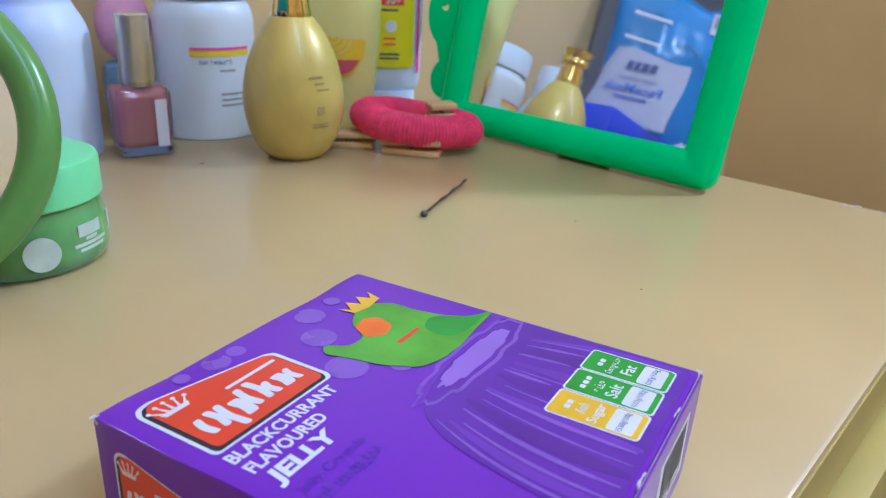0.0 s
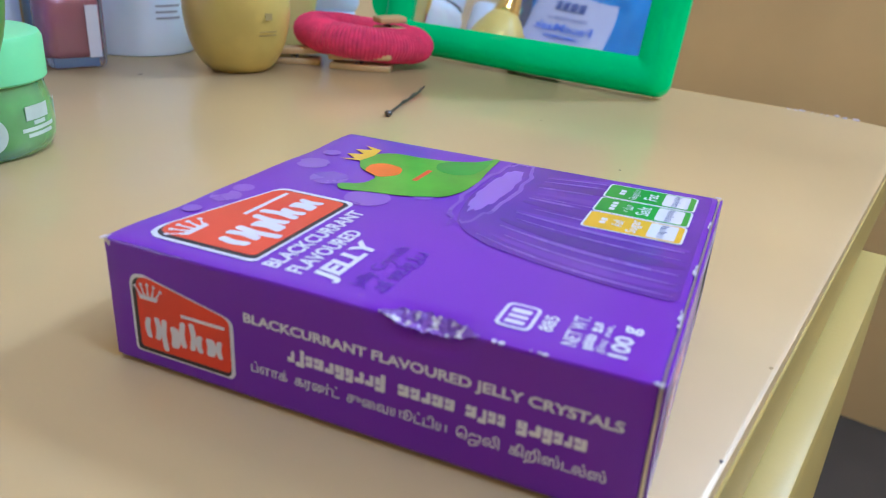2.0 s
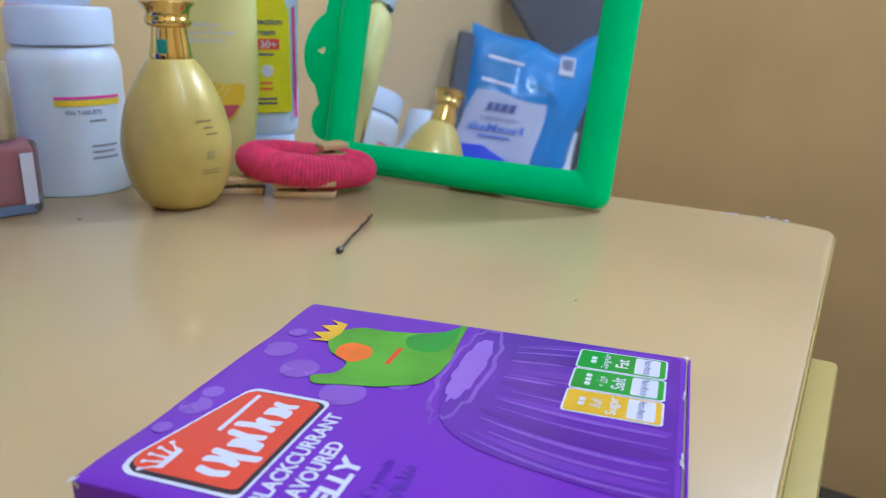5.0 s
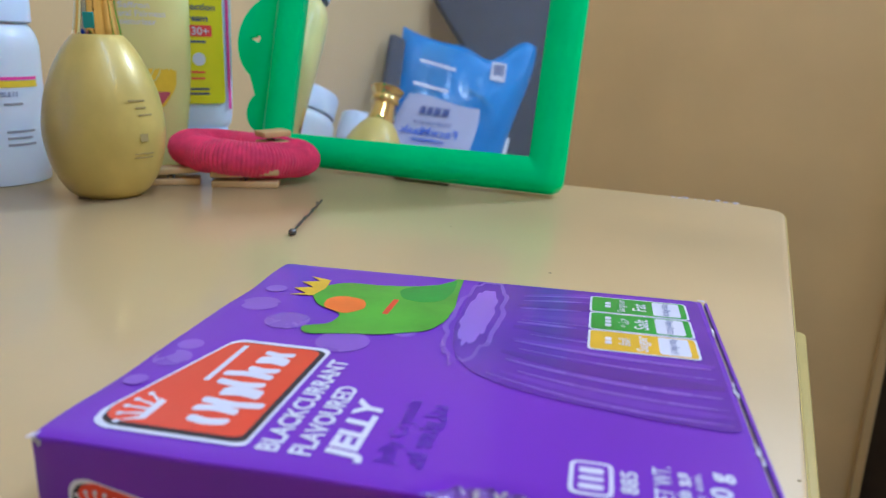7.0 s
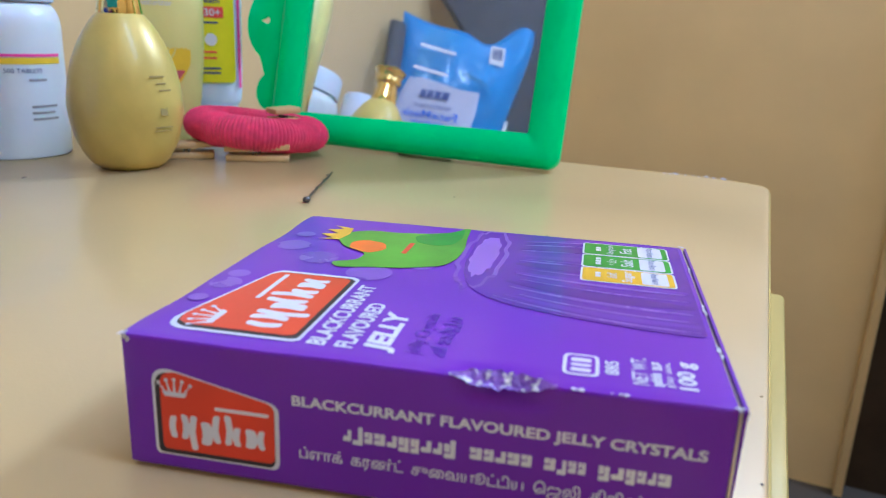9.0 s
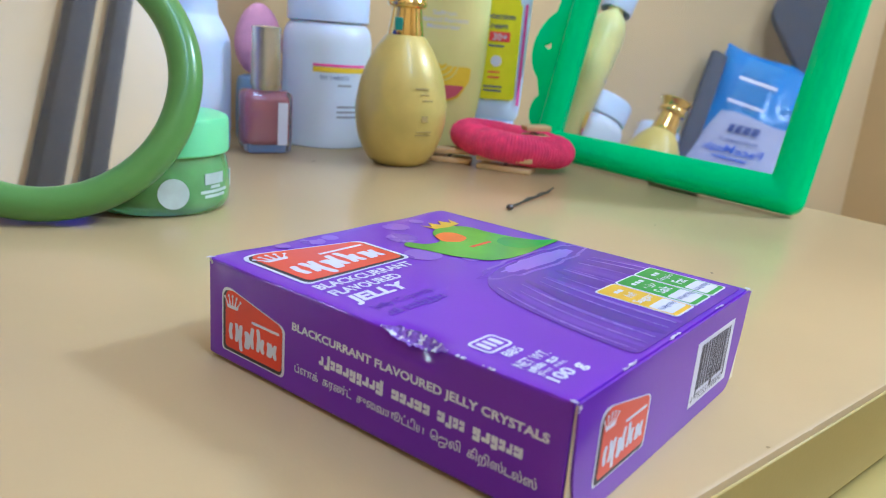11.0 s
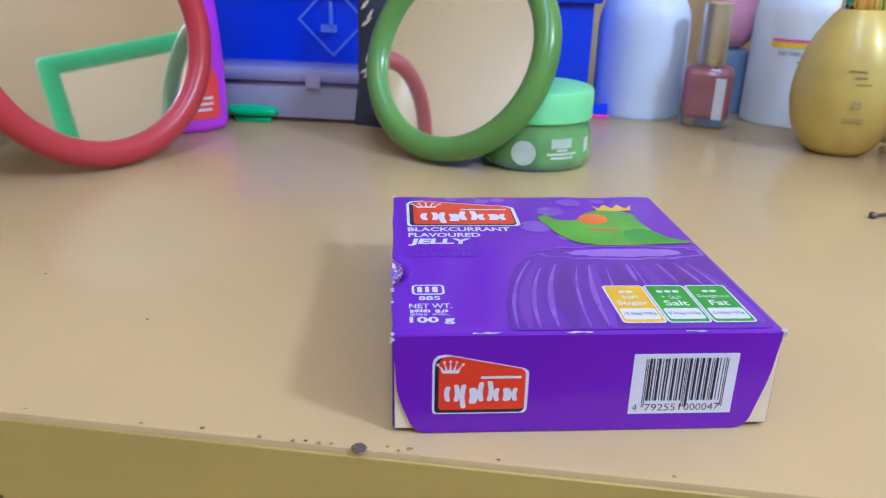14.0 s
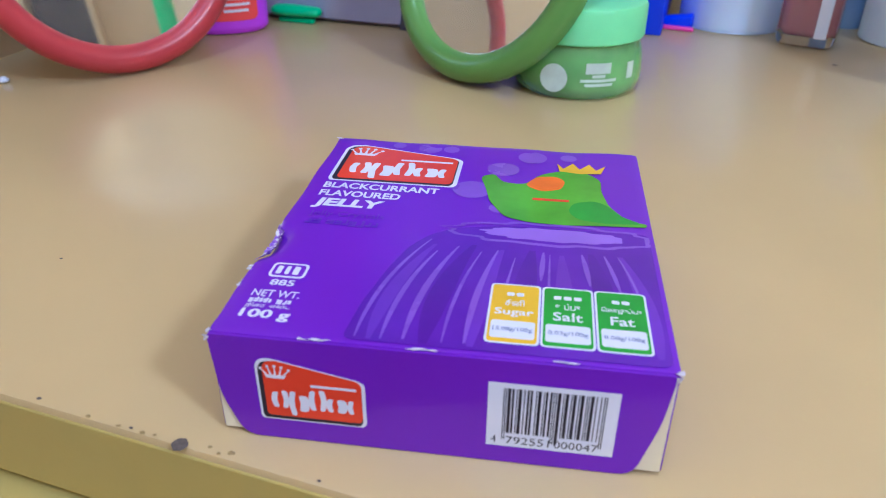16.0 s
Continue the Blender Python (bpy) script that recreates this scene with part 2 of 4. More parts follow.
def block(sx, sy, sz, bevel=0.0, seg=2, at=(0, 0, 0)):
    """A box with its base centre at the given point."""
    bm = bmesh.new()
    bmesh.ops.create_cube(bm, size=1)
    bmesh.ops.scale(bm, vec=(sx, sy, sz), verts=bm.verts)
    if bevel:
        bmesh.ops.bevel(bm, geom=list(bm.edges), offset=bevel, segments=seg, affect="EDGES", profile=0.5)
    bmesh.ops.translate(bm, vec=(at[0], at[1], at[2] + sz / 2), verts=bm.verts)
    return bm


def sheet(points, thick=0.08, bevel=0.0):
    """A flat plate in the XY plane from a list of corners."""
    bm = bmesh.new()
    f = bm.faces.new([bm.verts.new((x, y, 0)) for x, y in points])
    if f.normal.z < 0:
        f.normal_flip()
    up = bmesh.ops.extrude_face_region(bm, geom=[f])
    bmesh.ops.translate(bm, vec=(0, 0, thick), verts=[v for v in up["geom"] if isinstance(v, bmesh.types.BMVert)])
    if bevel:
        bmesh.ops.bevel(bm, geom=list(bm.edges), offset=bevel, segments=2, affect="EDGES", profile=0.5)
    return bm


def rounded(points, r=1.0, steps=4):
    out = []
    n = len(points)
    for k in range(n):
        p, a, b = Vector(points[k]), Vector(points[k - 1]), Vector(points[(k + 1) % n])
        da, db = (a - p), (b - p)
        q = min(r, da.length * 0.45, db.length * 0.45)
        s, e = p + da.normalized() * q, p + db.normalized() * q
        for i in range(steps + 1):
            u = i / steps
            out.append(tuple((1 - u) ** 2 * s + 2 * u * (1 - u) * p + u * u * e))
    return out


def rect(x0, y0, x1, y1, r=0.0):
    pts = [(x0, y0), (x1, y0), (x1, y1), (x0, y1)]
    return rounded(pts, r) if r else pts


def join(bms):
    out = bmesh.new()
    for b in bms:
        me = bpy.data.meshes.new("t")
        b.to_mesh(me)
        b.free()
        out.from_mesh(me)
        bpy.data.meshes.remove(me)
    return out


def moved(bm, m):
    bm.transform(m)
    return bm


def writing(text, width, height, bold=0.0, at=(0, 0), slant=0.0):
    """Words in the built-in font as a flat mesh, stretched to a width and a height, its lower left corner at the given point."""
    cu = bpy.data.curves.new("words", "FONT")
    cu.body, cu.size, cu.offset, cu.shear, cu.resolution_u = text, 1.0, bold, slant, 3
    ob = bpy.data.objects.new("words", cu)
    scene.collection.objects.link(ob)
    bpy.context.view_layer.update()
    me = bpy.data.meshes.new_from_object(ob.evaluated_get(bpy.context.evaluated_depsgraph_get()))
    bm = bmesh.new()
    bm.from_mesh(me)
    bpy.data.objects.remove(ob)
    bpy.data.meshes.remove(me)
    bpy.data.curves.remove(cu)
    xs, ys = [v.co.x for v in bm.verts], [v.co.y for v in bm.verts]
    x0, y0 = min(xs), min(ys)
    kx, ky = width / (max(xs) - x0), height / (max(ys) - y0)
    for v in bm.verts:
        v.co = Vector((at[0] + (v.co.x - x0) * kx, at[1] + (v.co.y - y0) * ky, 0.05))
    return bm


def tube(points, r, seg=10, closed=False):
    """A round rod along points."""
    bm = bmesh.new()
    pts = [Vector(p) for p in points]
    n = len(pts)
    rings = []
    for k, p in enumerate(pts):
        if closed:
            d = pts[(k + 1) % n] - pts[k - 1]
        else:
            d = pts[min(k + 1, n - 1)] - pts[max(k - 1, 0)]
        d.normalize()
        side = d.cross(Vector((0, 0, 1)))
        if side.length < 1e-3:
            side = Vector((1, 0, 0))
        side.normalize()
        upv = side.cross(d)
        rr = r[k] if isinstance(r, (list, tuple)) else r
        rings.append([bm.verts.new(p + (side * math.cos(2 * math.pi * i / seg) + upv * math.sin(2 * math.pi * i / seg)) * rr) for i in range(seg)])
    pairs = list(zip(rings, rings[1:])) + ([(rings[-1], rings[0])] if closed else [])
    for a, b in pairs:
        for i in range(seg):
            j = (i + 1) % seg
            bm.faces.new((a[i], a[j], b[j], b[i]))
    if not closed:
        bm.faces.new(rings[0][::-1])
        bm.faces.new(rings[-1])
    return bm


# ---- the room ----
def wall_slab(name, p0, p1, z0, z1, thick, mat, label):
    """An upright slab along p0 to p1 (millimetres, z from the cabinet top); its thickness lies to the left of that way."""
    a, b = Vector((*p0, 0)), Vector((*p1, 0))
    d = b - a
    bm = block(d.length, thick, z1 - z0, at=(d.length / 2, thick / 2, 0))
    return single(name, bm, mat, place(*p0, z0, rz=math.degrees(math.atan2(d.y, d.x))), label, "wall", kind="structure", smooth=False)


Z_FLOOR, Z_CEIL = -750, 1900
single("floor", block(3600, 3600, 60, at=(500, -900, -60)), M_FLOOR, place(0, 0, Z_FLOOR), "worn cement floor, tan darkened nearly to black for shade", "floor", kind="structure", smooth=False)
# Unseen ceiling, added with the south wall to close the room for bounced light.
single("ceiling", block(3600, 3600, 60, at=(500, -900, 0)), M_CEIL, place(0, 0, Z_CEIL), "plain off-white ceiling, out of view, added for bounced light", "ceiling", kind="structure", smooth=False)
wall_slab("wall_north", (1700, 170), (-420, 582), Z_FLOOR, Z_CEIL, -100, M_WALL, "tan painted plaster wall behind the cabinet")
wall_slab("wall_west", (-186, 560), (-560, -2600), Z_FLOOR, Z_CEIL, -100, M_WALL, "tan painted plaster wall beside the cabinet")
# South wall stands out of view, added to bounce light back.
wall_slab("bounce_wall_south", (-700, -2300), (2100, -2300), Z_FLOOR, Z_CEIL, -100, M_WALL, "tan painted plaster wall")
wall_slab("wall_east", (1520, 400), (1300, -507), Z_FLOOR, Z_CEIL, 100, M_WALL, "tan painted plaster wall, dim near the floor")
wall_slab("wall_east_2", (1268, -650), (1000, -2400), Z_FLOOR, Z_CEIL, 100, M_WALL, "tan painted plaster wall past the doorway")
for y, w in ((76, 26), (30, 20)):
    single("trim", block(14, w, 900, 2, at=(0, 0, 0)), M_DARKWOOD, place(-232 + (y - 116) * 0.118, y, -300, rz=-6.7), "dark wooden upright strip on the tan wall", "trim", kind="structure")
single("door_1", block(146, 40, 2000, 2, at=(0, 0, 0)), M_DOOR, place(1330, -578, Z_FLOOR, rz=76), "narrow dark brown wooden door leaf in the wall", "door", kind="structure")
single("trim", block(16, 26, 2020, 3, at=(0, 0, 0)), M_WALL, place(1290, -500, Z_FLOOR, rz=76), "pale worn door trim strip", "trim", kind="structure")

# ---- steel cabinet ----
EDGE = math.degrees(math.atan2(-84, 437))
cabinet = thing("steel_cabinet", place(0, 0), "tan enamelled steel cabinet with chipped front edge", "cabinet")
outline = [(-245, 40), (-100, 12.2), (-4, -7.0), (80, -23.7), (340, -75.2), (348, -74), (354, -67), (361, -54), (365, -47), (387, 52), (455, 350), (440, 414), (-240, 546), (-243, 300)]
top_bm = sheet([(x, y) for x, y in outline], 27.0, 1.6)
bmesh.ops.translate(top_bm, vec=(0, 0, -27), verts=top_bm.verts)
part("cabinet_top", top_bm, M_TABLE, cabinet, "tan enamel top sheet, worn at the edge")
# Thin sheet over the top's front face, coloured as that face is lit.
lip = block(448, 0.8, 24.5, 0.3, 1, at=(224, 0, 0))
part("front_lip", lip, M_FRONT, cabinet, "folded front lip, tan paint coloured yellower for the light on it", m=pose(-0.100, 0.0118, -0.0264, 0, 0, EDGE - 0.34))
# Dark filler in place of shade between top sheet and drawers.
part("gap_shade", block(560, 380, 5, at=(288, 222, 0)), M_GAP, cabinet, m=pose(-0.235 , 0.045, -0.032, 0, 0, EDGE))
part("carcass", block(560, 400, 715, 2, at=(288, 222, 0)), M_FRONT, cabinet, m=pose(-0.235, 0.045, -0.749, 0, 0, EDGE))
part("drawer_front", block(348.5, 16, 190, 2.5, at=(174.25, -2, 0)), M_FRONT, cabinet, "slightly skewed drawer front", m=pose(-0.100, 0.0145, -0.220, 0, 0, EDGE - 0.9))
part("drawer_front", block(120, 16, 190, 2.5, at=(-61, 4, 0)), M_FRONT, cabinet, m=pose(-0.100, 0.0125, -0.220, 0, 0, EDGE))
rng = random.Random(4)
for x, s in ((-7.5, 2.6), (-45, 0.7), (-31, 0.8), (-23, 0.6), (-20, 0.6), (-17, 0.7), (-14, 0.5), (-1, 0.6), (1.5, 0.6), (4, 1.0), (-60, 0.6), (24, 0.5), (62, 0.7), (-90, 0.5)):
    y = -7.4 - (x + 4) * 0.200 + rng.uniform(1.0, 2.6) * (0.6 if s > 2 else 1)
    pts = [(s * rng.uniform(0.65, 1.1) * math.cos(a), 0.7 * s * rng.uniform(0.65, 1.1) * math.sin(a)) for a in [k * math.pi / 5 for k in range(10)]]
    part("paint_chip", sheet(pts, 0.05), M_CHIP if s > 2 or x in (-45, -20, 24) else M_PIT, cabinet, m=pose(x * MM, y * MM, 0.0, 0, 0, rng.uniform(-20, 20)), smooth=False)
for x, y, s in ((213, 302, 1.5), (190, 40, 0.7), (-75, 60, 0.5), (-120, 95, 0.6), (250, 90, 0.6)):
    pts = [(s * rng.uniform(0.6, 1.2) * math.cos(a), 0.7 * s * rng.uniform(0.6, 1.2) * math.sin(a)) for a in [k * math.pi / 5 for k in range(10)]]
    part("paint_chip", sheet(pts, 0.1), M_CHIP, cabinet, m=pose(x * MM, y * MM, 0, 0, 0, 0), smooth=False)
for k in range(9):
    y = -52 + k * 4.2 + rng.uniform(-1, 1)
    x = 364 + (y + 46) * 0.235 - rng.uniform(0.5, 4)
    s = rng.uniform(0.5, 1.8)
    pts = [(s * rng.uniform(0.5, 1.2) * math.cos(a), s * rng.uniform(0.5, 1.2) * math.sin(a)) for a in [i * math.pi / 4 for i in range(8)]]
    part("paint_flake", sheet(pts, rng.uniform(0.3, 0.9)), M_SCUFF, cabinet, m=pose(x * MM, y * MM, -0.0002, 0, 0, 0), smooth=False)
single("white_crumb", lathe(smooth_profile([(0, 0), (2.2, 0.4), (2.4, 1.4), (1.3, 2.6), (0, 3.0)], 3), 10), M_TISSUE, place(-196, 208), "tiny white crumb on the tan cabinet top", "crumb")

# ---- jelly carton ----
BW, BD, BH = 91.3, 102.0, 25.2
carton = thing("jelly_carton", place(0, 0, 0.9, rx=-0.12), "purple printed jelly crystals carton with crushed edge, lying flat", "carton")


def carton_body():
    bm = bmesh.new()
    bmesh.ops.create_cube(bm, size=1)
    bmesh.ops.subdivide_edges(bm, edges=list(bm.edges), cuts=44, use_grid_fill=True)
    half = Vector((BW / 2, BD / 2, BH / 2))
    r = 0.7
    for v in bm.verts:
        u = Vector([math.copysign(abs(2 * c) ** 0.72 if abs(c) < 0.5 else 1.0, c) for c in v.co])
        p = Vector([u[i] * half[i] for i in range(3)])
        q = Vector([max(-half[i] + r, min(half[i] - r, p[i])) for i in range(3)])
        d = p - q
        if d.length > 1e-6:
            p = q + d.normalized() * r
        p += Vector((half.x, half.y, half.z))
        # crushed upper edge over the text panel
        k = math.exp(-((p.y - 35.5) / 6.5) ** 4) * max(0.0, 1 - p.x / 5.0) * max(0.0, (p.z - BH + 5.0) / 5.0)
        if k > 0:
            n = noise.noise(Vector((p.y * 0.55, p.x * 0.8, p.z * 0.8)))
            p += Vector((1.7 + 1.3 * n, 0, -1.7 + 1.4 * n)) * k
        # soft waves of the far and worn edges
        e = max(0.0, (p.z - BH + 4) / 4)
        p.z += e * 0.15 * max(0.0, (p.y - 92) / 9) * math.sin(p.x * 0.23 + 0.6)
        p.y += e * 0.3 * max(0.0, (p.y - 94) / 8) * math.sin(p.x * 0.17)
        p.x += e * 0.18 * max(0.0, 1 - p.x / 3) * math.sin(p.y * 0.21 + 1.0) * (0 if p.y < 4 else 1)
        v.co = p
    return bm


body = part("body", carton_body(), M_PURPLE, carton)
# end closure: cream tuck tab, and the outer flap over it with cut corners
part("inner_tab", block(BW - 1.2, 0.5, BH - 1.2, 0.15, 1, at=(BW / 2, -0.25, 0.4)), M_CREAM, carton, "unprinted cream tuck tab")
flap_pts = rounded([(0.3, BH), (0.3, BH - 1.5), (1.2, 10.0), (5.2, -0.6), (85.4, -0.6), (89.2, 13.5), (90.3, BH - 1.5), (90.3, BH)], 3.4, 5)
STAND = Matrix(((1, 0, 0, 0), (0, 0, -1, 0), (0, 1, 0, 0), (0, 0, 0, 1)))          # sheet upright, facing -y
SIDE = Matrix(((0, 0, -1, 0), (-1, 0, 0, 0), (0, 1, 0, 0), (0, 0, 0, 1)))          # sheet upright, facing -x, reading towards -y
flap = part("end_flap", moved(sheet(flap_pts, 0.5), Matrix.Translation((0, -0.55, 0)) @ STAND), M_PURPLE, carton, "purple glued end flap with cut corners")


def on_top(bm, lift):
    return moved(bm, Matrix.Translation((0, 0, BH + lift + 0.06)))


def on_front(bm, lift):
    return moved(bm, Matrix.Translation((0, -1.05 - lift, 0)) @ STAND)


def on_side(bm, lift):
    return moved(bm, Matrix.Translation((-lift, 0, 0)) @ SIDE)


def brand_panel(parent, fit_to, w, h, put):
    """Red cut-corner brand panel: pale border, dark shadow, plain white strokes instead of lettering, and a small coronet."""
    shape = [(0.02, 0.0), (0.97, 0.0), (1.0, 0.06), (1.0, 0.70), (0.95, 0.76), (0.13, 1.0), (0.04, 0.97), (0.0, 0.88), (0.0, 0.05)]

    def grown(k, dx=0.0, dy=0.0):
        return [(fit_to[0] + (0.5 + (x - 0.5) * k) * w + dx, fit_to[1] + (0.5 + (y - 0.5) * k) * h + dy) for x, y in shape]
    border = part("logo_border", put(sheet(rounded(grown(1.045), 1.0), 0.05), 0.03), M_WHITEP, parent, "pale outline of the brand panel")
    part("logo_shadow", put(sheet(rounded(grown(0.985, -0.1, -0.15), 0.9), 0.04), 0.07), M_BLACKP, border)
    part("logo_panel", put(sheet(rounded(grown(0.94, 0.35, 0.35), 0.9), 0.04), 0.11), M_RED, border, "red brand panel")
    x0, y0 = fit_to
    strokes = ((0.15, 0.20, 0.47, 0.028), (0.235, 0.20, 0.50, 0.028), (0.32, 0.08, 0.50, 0.028), (0.415, 0.16, 0.44, 0.045), (0.515, 0.20, 0.54, 0.028), (0.60, 0.20, 0.56, 0.028),
               (0.685, 0.20, 0.43, 0.028), (0.785, 0.20, 0.43, 0.045), (0.885, 0.20, 0.43, 0.026))
    for k, (u, v0, v1, q) in enumerate(strokes):
        bend = 0.035 if k % 2 else -0.035
        mid = (v0 + v1) / 2
        pts = [(u - q, v0), (u + q, v0), (u + q + bend * 0.6, mid), (u + q, v1), (u - q, v1), (u - q + bend * 0.6, mid)]
        part("logo_stroke", put(sheet(rounded([(x0 + x * w, y0 + y * h) for x, y in pts], 0.8, 3), 0.04), 0.15), M_WHITEP, border)
    part("logo_bar", put(sheet(rect(x0 + 0.50 * w, y0 + 0.60 * h, x0 + 0.94 * w, y0 + 0.64 * h, 0.2), 0.04), 0.15), M_WHITEP, border)
    c = [(0.085, 0.70), (0.255, 0.70), (0.275, 0.755), (0.065, 0.755)]
    part("logo_coronet", put(sheet([(x0 + x * w, y0 + y * h) for x, y in c], 0.04), 0.15), M_WHITEP, border)
    for k in range(5):
        u = (k - 2) / 2
        bx, by, tx, ty = 0.17 + 0.085 * u, 0.76, 0.17 + 0.135 * u, 0.90 - 0.05 * u * u
        spike = [(x0 + (bx - 0.011) * w, y0 + by * h), (x0 + (bx + 0.011) * w, y0 + by * h), (x0 + (tx + 0.004) * w, y0 + ty * h), (x0 + (tx - 0.004) * w, y0 + ty * h)]
        part("coronet_spike", put(sheet(spike, 0.04), 0.15), M_WHITEP, border)
        part("coronet_bead", put(sheet(disc(x0 + tx * w, y0 + ty * h, 0.016 * w, 0.016 * w, 10), 0.04), 0.15), M_WHITEP, border)


# top print
def disc(x, y, rx, ry, n=28):
    return [(x + rx * math.cos(2 * math.pi * k / n), y + ry * math.sin(2 * math.pi * k / n)) for k in range(n)]


for x, y, r in ((45.0, 71.0, 5.2), (52.5, 85.5, 4.6), (60.5, 95.0, 4.2), (29.5, 97.3, 3.6), (53.0, 61.0, 2.6), (36.0, 97.5, 2.4), (71.0, 96.0, 2.4), (20.0, 98.3, 2.0)):
    part("bubble", on_top(sheet(disc(x, y, r, min(r, 100.6 - y)), 0.02), 0.015 + 0.002 * r), M_LILAC2, carton)
mould = [(26.8, 1.2), (28.0, 14.0), (30.8, 28.5), (33.6, 38.0), (37.6, 44.5), (43.0, 48.5), (50.0, 50.5), (60.0, 52.0), (90.0, 52.0), (90.0, 1.2)]
jelly = part("jelly_picture", on_top(sheet(rounded(mould, 2.5), 0.02), 0.045), M_DEEP, carton, "printed violet jelly mould")
rim = []
for k in range(120):
    a = 2 * math.pi * k / 120
    rr = 1 + 0.05 * math.sin(11 * a) + 0.03 * math.sin(17 * a + 1)
    rim.append((min(90.0, 66.5 + 25.5 * rr * math.cos(a)), 48.5 + 5.6 * rr * math.sin(a)))
rim_bm = bmesh.new()
rim_in = [(66.5 + (x - 66.5) * 0.95, 48.5 + (y - 48.5) * 0.80) for x, y in rim]
o_, i_ = [[rim_bm.verts.new((x, y, 0)) for x, y in l] for l in (rim, rim_in)]
for k in range(120):
    j = (k + 1) % 120
    rim_bm.faces.new((o_[k], o_[j], i_[j], i_[k]))
part("jelly_rim", on_top(rim_bm, 0.09), M_LILAC2, jelly)
part("jelly_plateau", on_top(sheet([(67.5 + (x - 66.5) * 0.68, 48.3 + (y - 48.5) * 0.55) for x, y in rim], 0.02), 0.075), M_LILAC, jelly)


def flute(pos, half, v0, v1, n=12):
    """A tapering streak down the mould's side; pos runs from the far left side (0) to the far right one (1)."""
    lefts, rights = [], []
    for k in range(n + 1):
        v = v0 + (v1 - v0) * k / n
        bulge = 1 - (1 - v) ** 2.2
        top_y = 45.5 - 4.5 * (1 - (2 * pos - 1) ** 2)
        x = 66.5 + (2 * pos - 1) * (28.5 + 11.2 * bulge)
        q = half * math.sin(math.pi * (0.12 + 0.80 * k / n)) * (0.7 + 0.6 * v)
        y = top_y - (top_y - 1.4) * v
        lefts.append((min(89.9, x - q), y))
        rights.append((min(89.95, x + q), y))
    return lefts + rights[::-1]


for pos, half, v0, v1, mat, lift in (
        (0.065, 1.5, 0.10, 0.99, M_SOFTV, 0.070), (0.20, 2.4, 0.04, 0.99, M_SHADEV, 0.070), (0.315, 2.0, 0.05, 0.98, M_SOFTV, 0.070), (0.43, 2.6, 0.02, 0.80, M_SHADEV, 0.070),
        (0.545, 2.0, 0.05, 0.95, M_SOFTV, 0.070), (0.66, 2.4, 0.02, 0.80, M_SHADEV, 0.070), (0.77, 1.8, 0.05, 0.95, M_SOFTV, 0.070),
        (0.030, 0.50, 0.06, 0.98, M_LILAC2, 0.084), (0.095, 0.55, 0.16, 0.98, M_LILAC2, 0.084), (0.150, 0.75, 0.08, 0.97, M_LILAC2, 0.084), (0.245, 0.40, 0.10, 0.97, M_LILAC2, 0.084), (0.300, 0.70, 0.06, 0.96, M_LILAC2, 0.084),
        (0.375, 0.35, 0.12, 0.90, M_LILAC2, 0.084), (0.475, 0.75, 0.03, 0.34, M_LILAC2, 0.084), (0.500, 0.30, 0.05, 0.60, M_LILAC2, 0.084), (0.625, 0.75, 0.03, 0.36, M_LILAC2, 0.084), (0.71, 0.6, 0.04, 0.42, M_LILAC2, 0.084), (0.76, 0.35, 0.05, 0.55, M_LILAC2, 0.084)):
    part("jelly_streak", on_top(sheet(flute(pos, half, v0, v1), 0.02), lift), mat, jelly)
patch = rounded([(46.5, 79.5), (50.2, 82.0), (53.0, 76.5), (59.0, 76.0), (63.0, 83.0), (69.0, 86.6), (76.0, 86.0), (79.8, 81.5), (79.6, 74.5), (81.2, 66.0), (85.6, 58.2), (90.0, 57.4), (90.0, 55.6), (80.0, 55.0), (70.0, 53.9), (61.0, 54.2), (54.6, 56.4), (50.2, 64.8), (48.6, 72.5)], 2.2)
green_patch = part("green_patch", on_top(sheet(patch, 0.02), 0.135), M_LEAF, carton, "plain leaf-green printed patch")
part("orange_patch", on_top(sheet(rounded([(59.0, 75.6), (62.0, 81.5), (67.5, 82.4), (70.2, 79.5), (68.8, 74.0), (63.5, 72.2)], 2.0), 0.02), 0.165), M_ORANGE, green_patch)
part("red_dash", on_top(sheet(rect(61.4, 66.8, 71.0, 68.1, 0.3), 0.02), 0.165), M_RED, green_patch)
saw = [(68.4, 86.2)] + [(67.2 + 2.3 * k + (0.0 if k % 2 else 0.5), 92.6 - 0.35 * abs(k - 3) if k % 2 == 0 else 88.2) for k in range(7)] + [(80.0, 86.0), (74.0, 85.2)]
part("yellow_patch", on_top(sheet(saw, 0.02), 0.165), M_YELLOWP, green_patch)
part("dark_green_patch", on_top(sheet(rounded([(72.0, 66.5), (77.5, 68.5), (80.6, 66.5), (84.0, 60.5), (89.4, 57.0), (80.0, 56.2), (73.0, 57.4), (70.6, 61.5)], 2.2), 0.02), 0.16), M_GREENP, green_patch, "darker green part of the patch")
brand_panel(carton, (5.2, 71.8), 34.6, 24.6, on_top)
part("title_line", on_top(writing("BLACKCURRANT", 31.8, 3.5, 0.03, (4.6, 66.5)), 0.0), M_WHITEP, carton, "white capital lettering")
part("title_line", on_top(writing("FLAVOURED", 22.0, 3.5, 0.03, (4.7, 61.6)), 0.0), M_WHITEP, carton)
part("title_line", on_top(writing("JELLY", 18.8, 5.8, 0.044, (4.6, 54.4), 0.12), 0.0), M_WHITEP, carton, "large white title lettering")
part("subtitle_line", on_top(writing("Jelly Crystals", 19.5, 3.4, 0.0, (5.4, 49.6)), 0.0), M_DARKTXT, carton, "dark plum lettering")
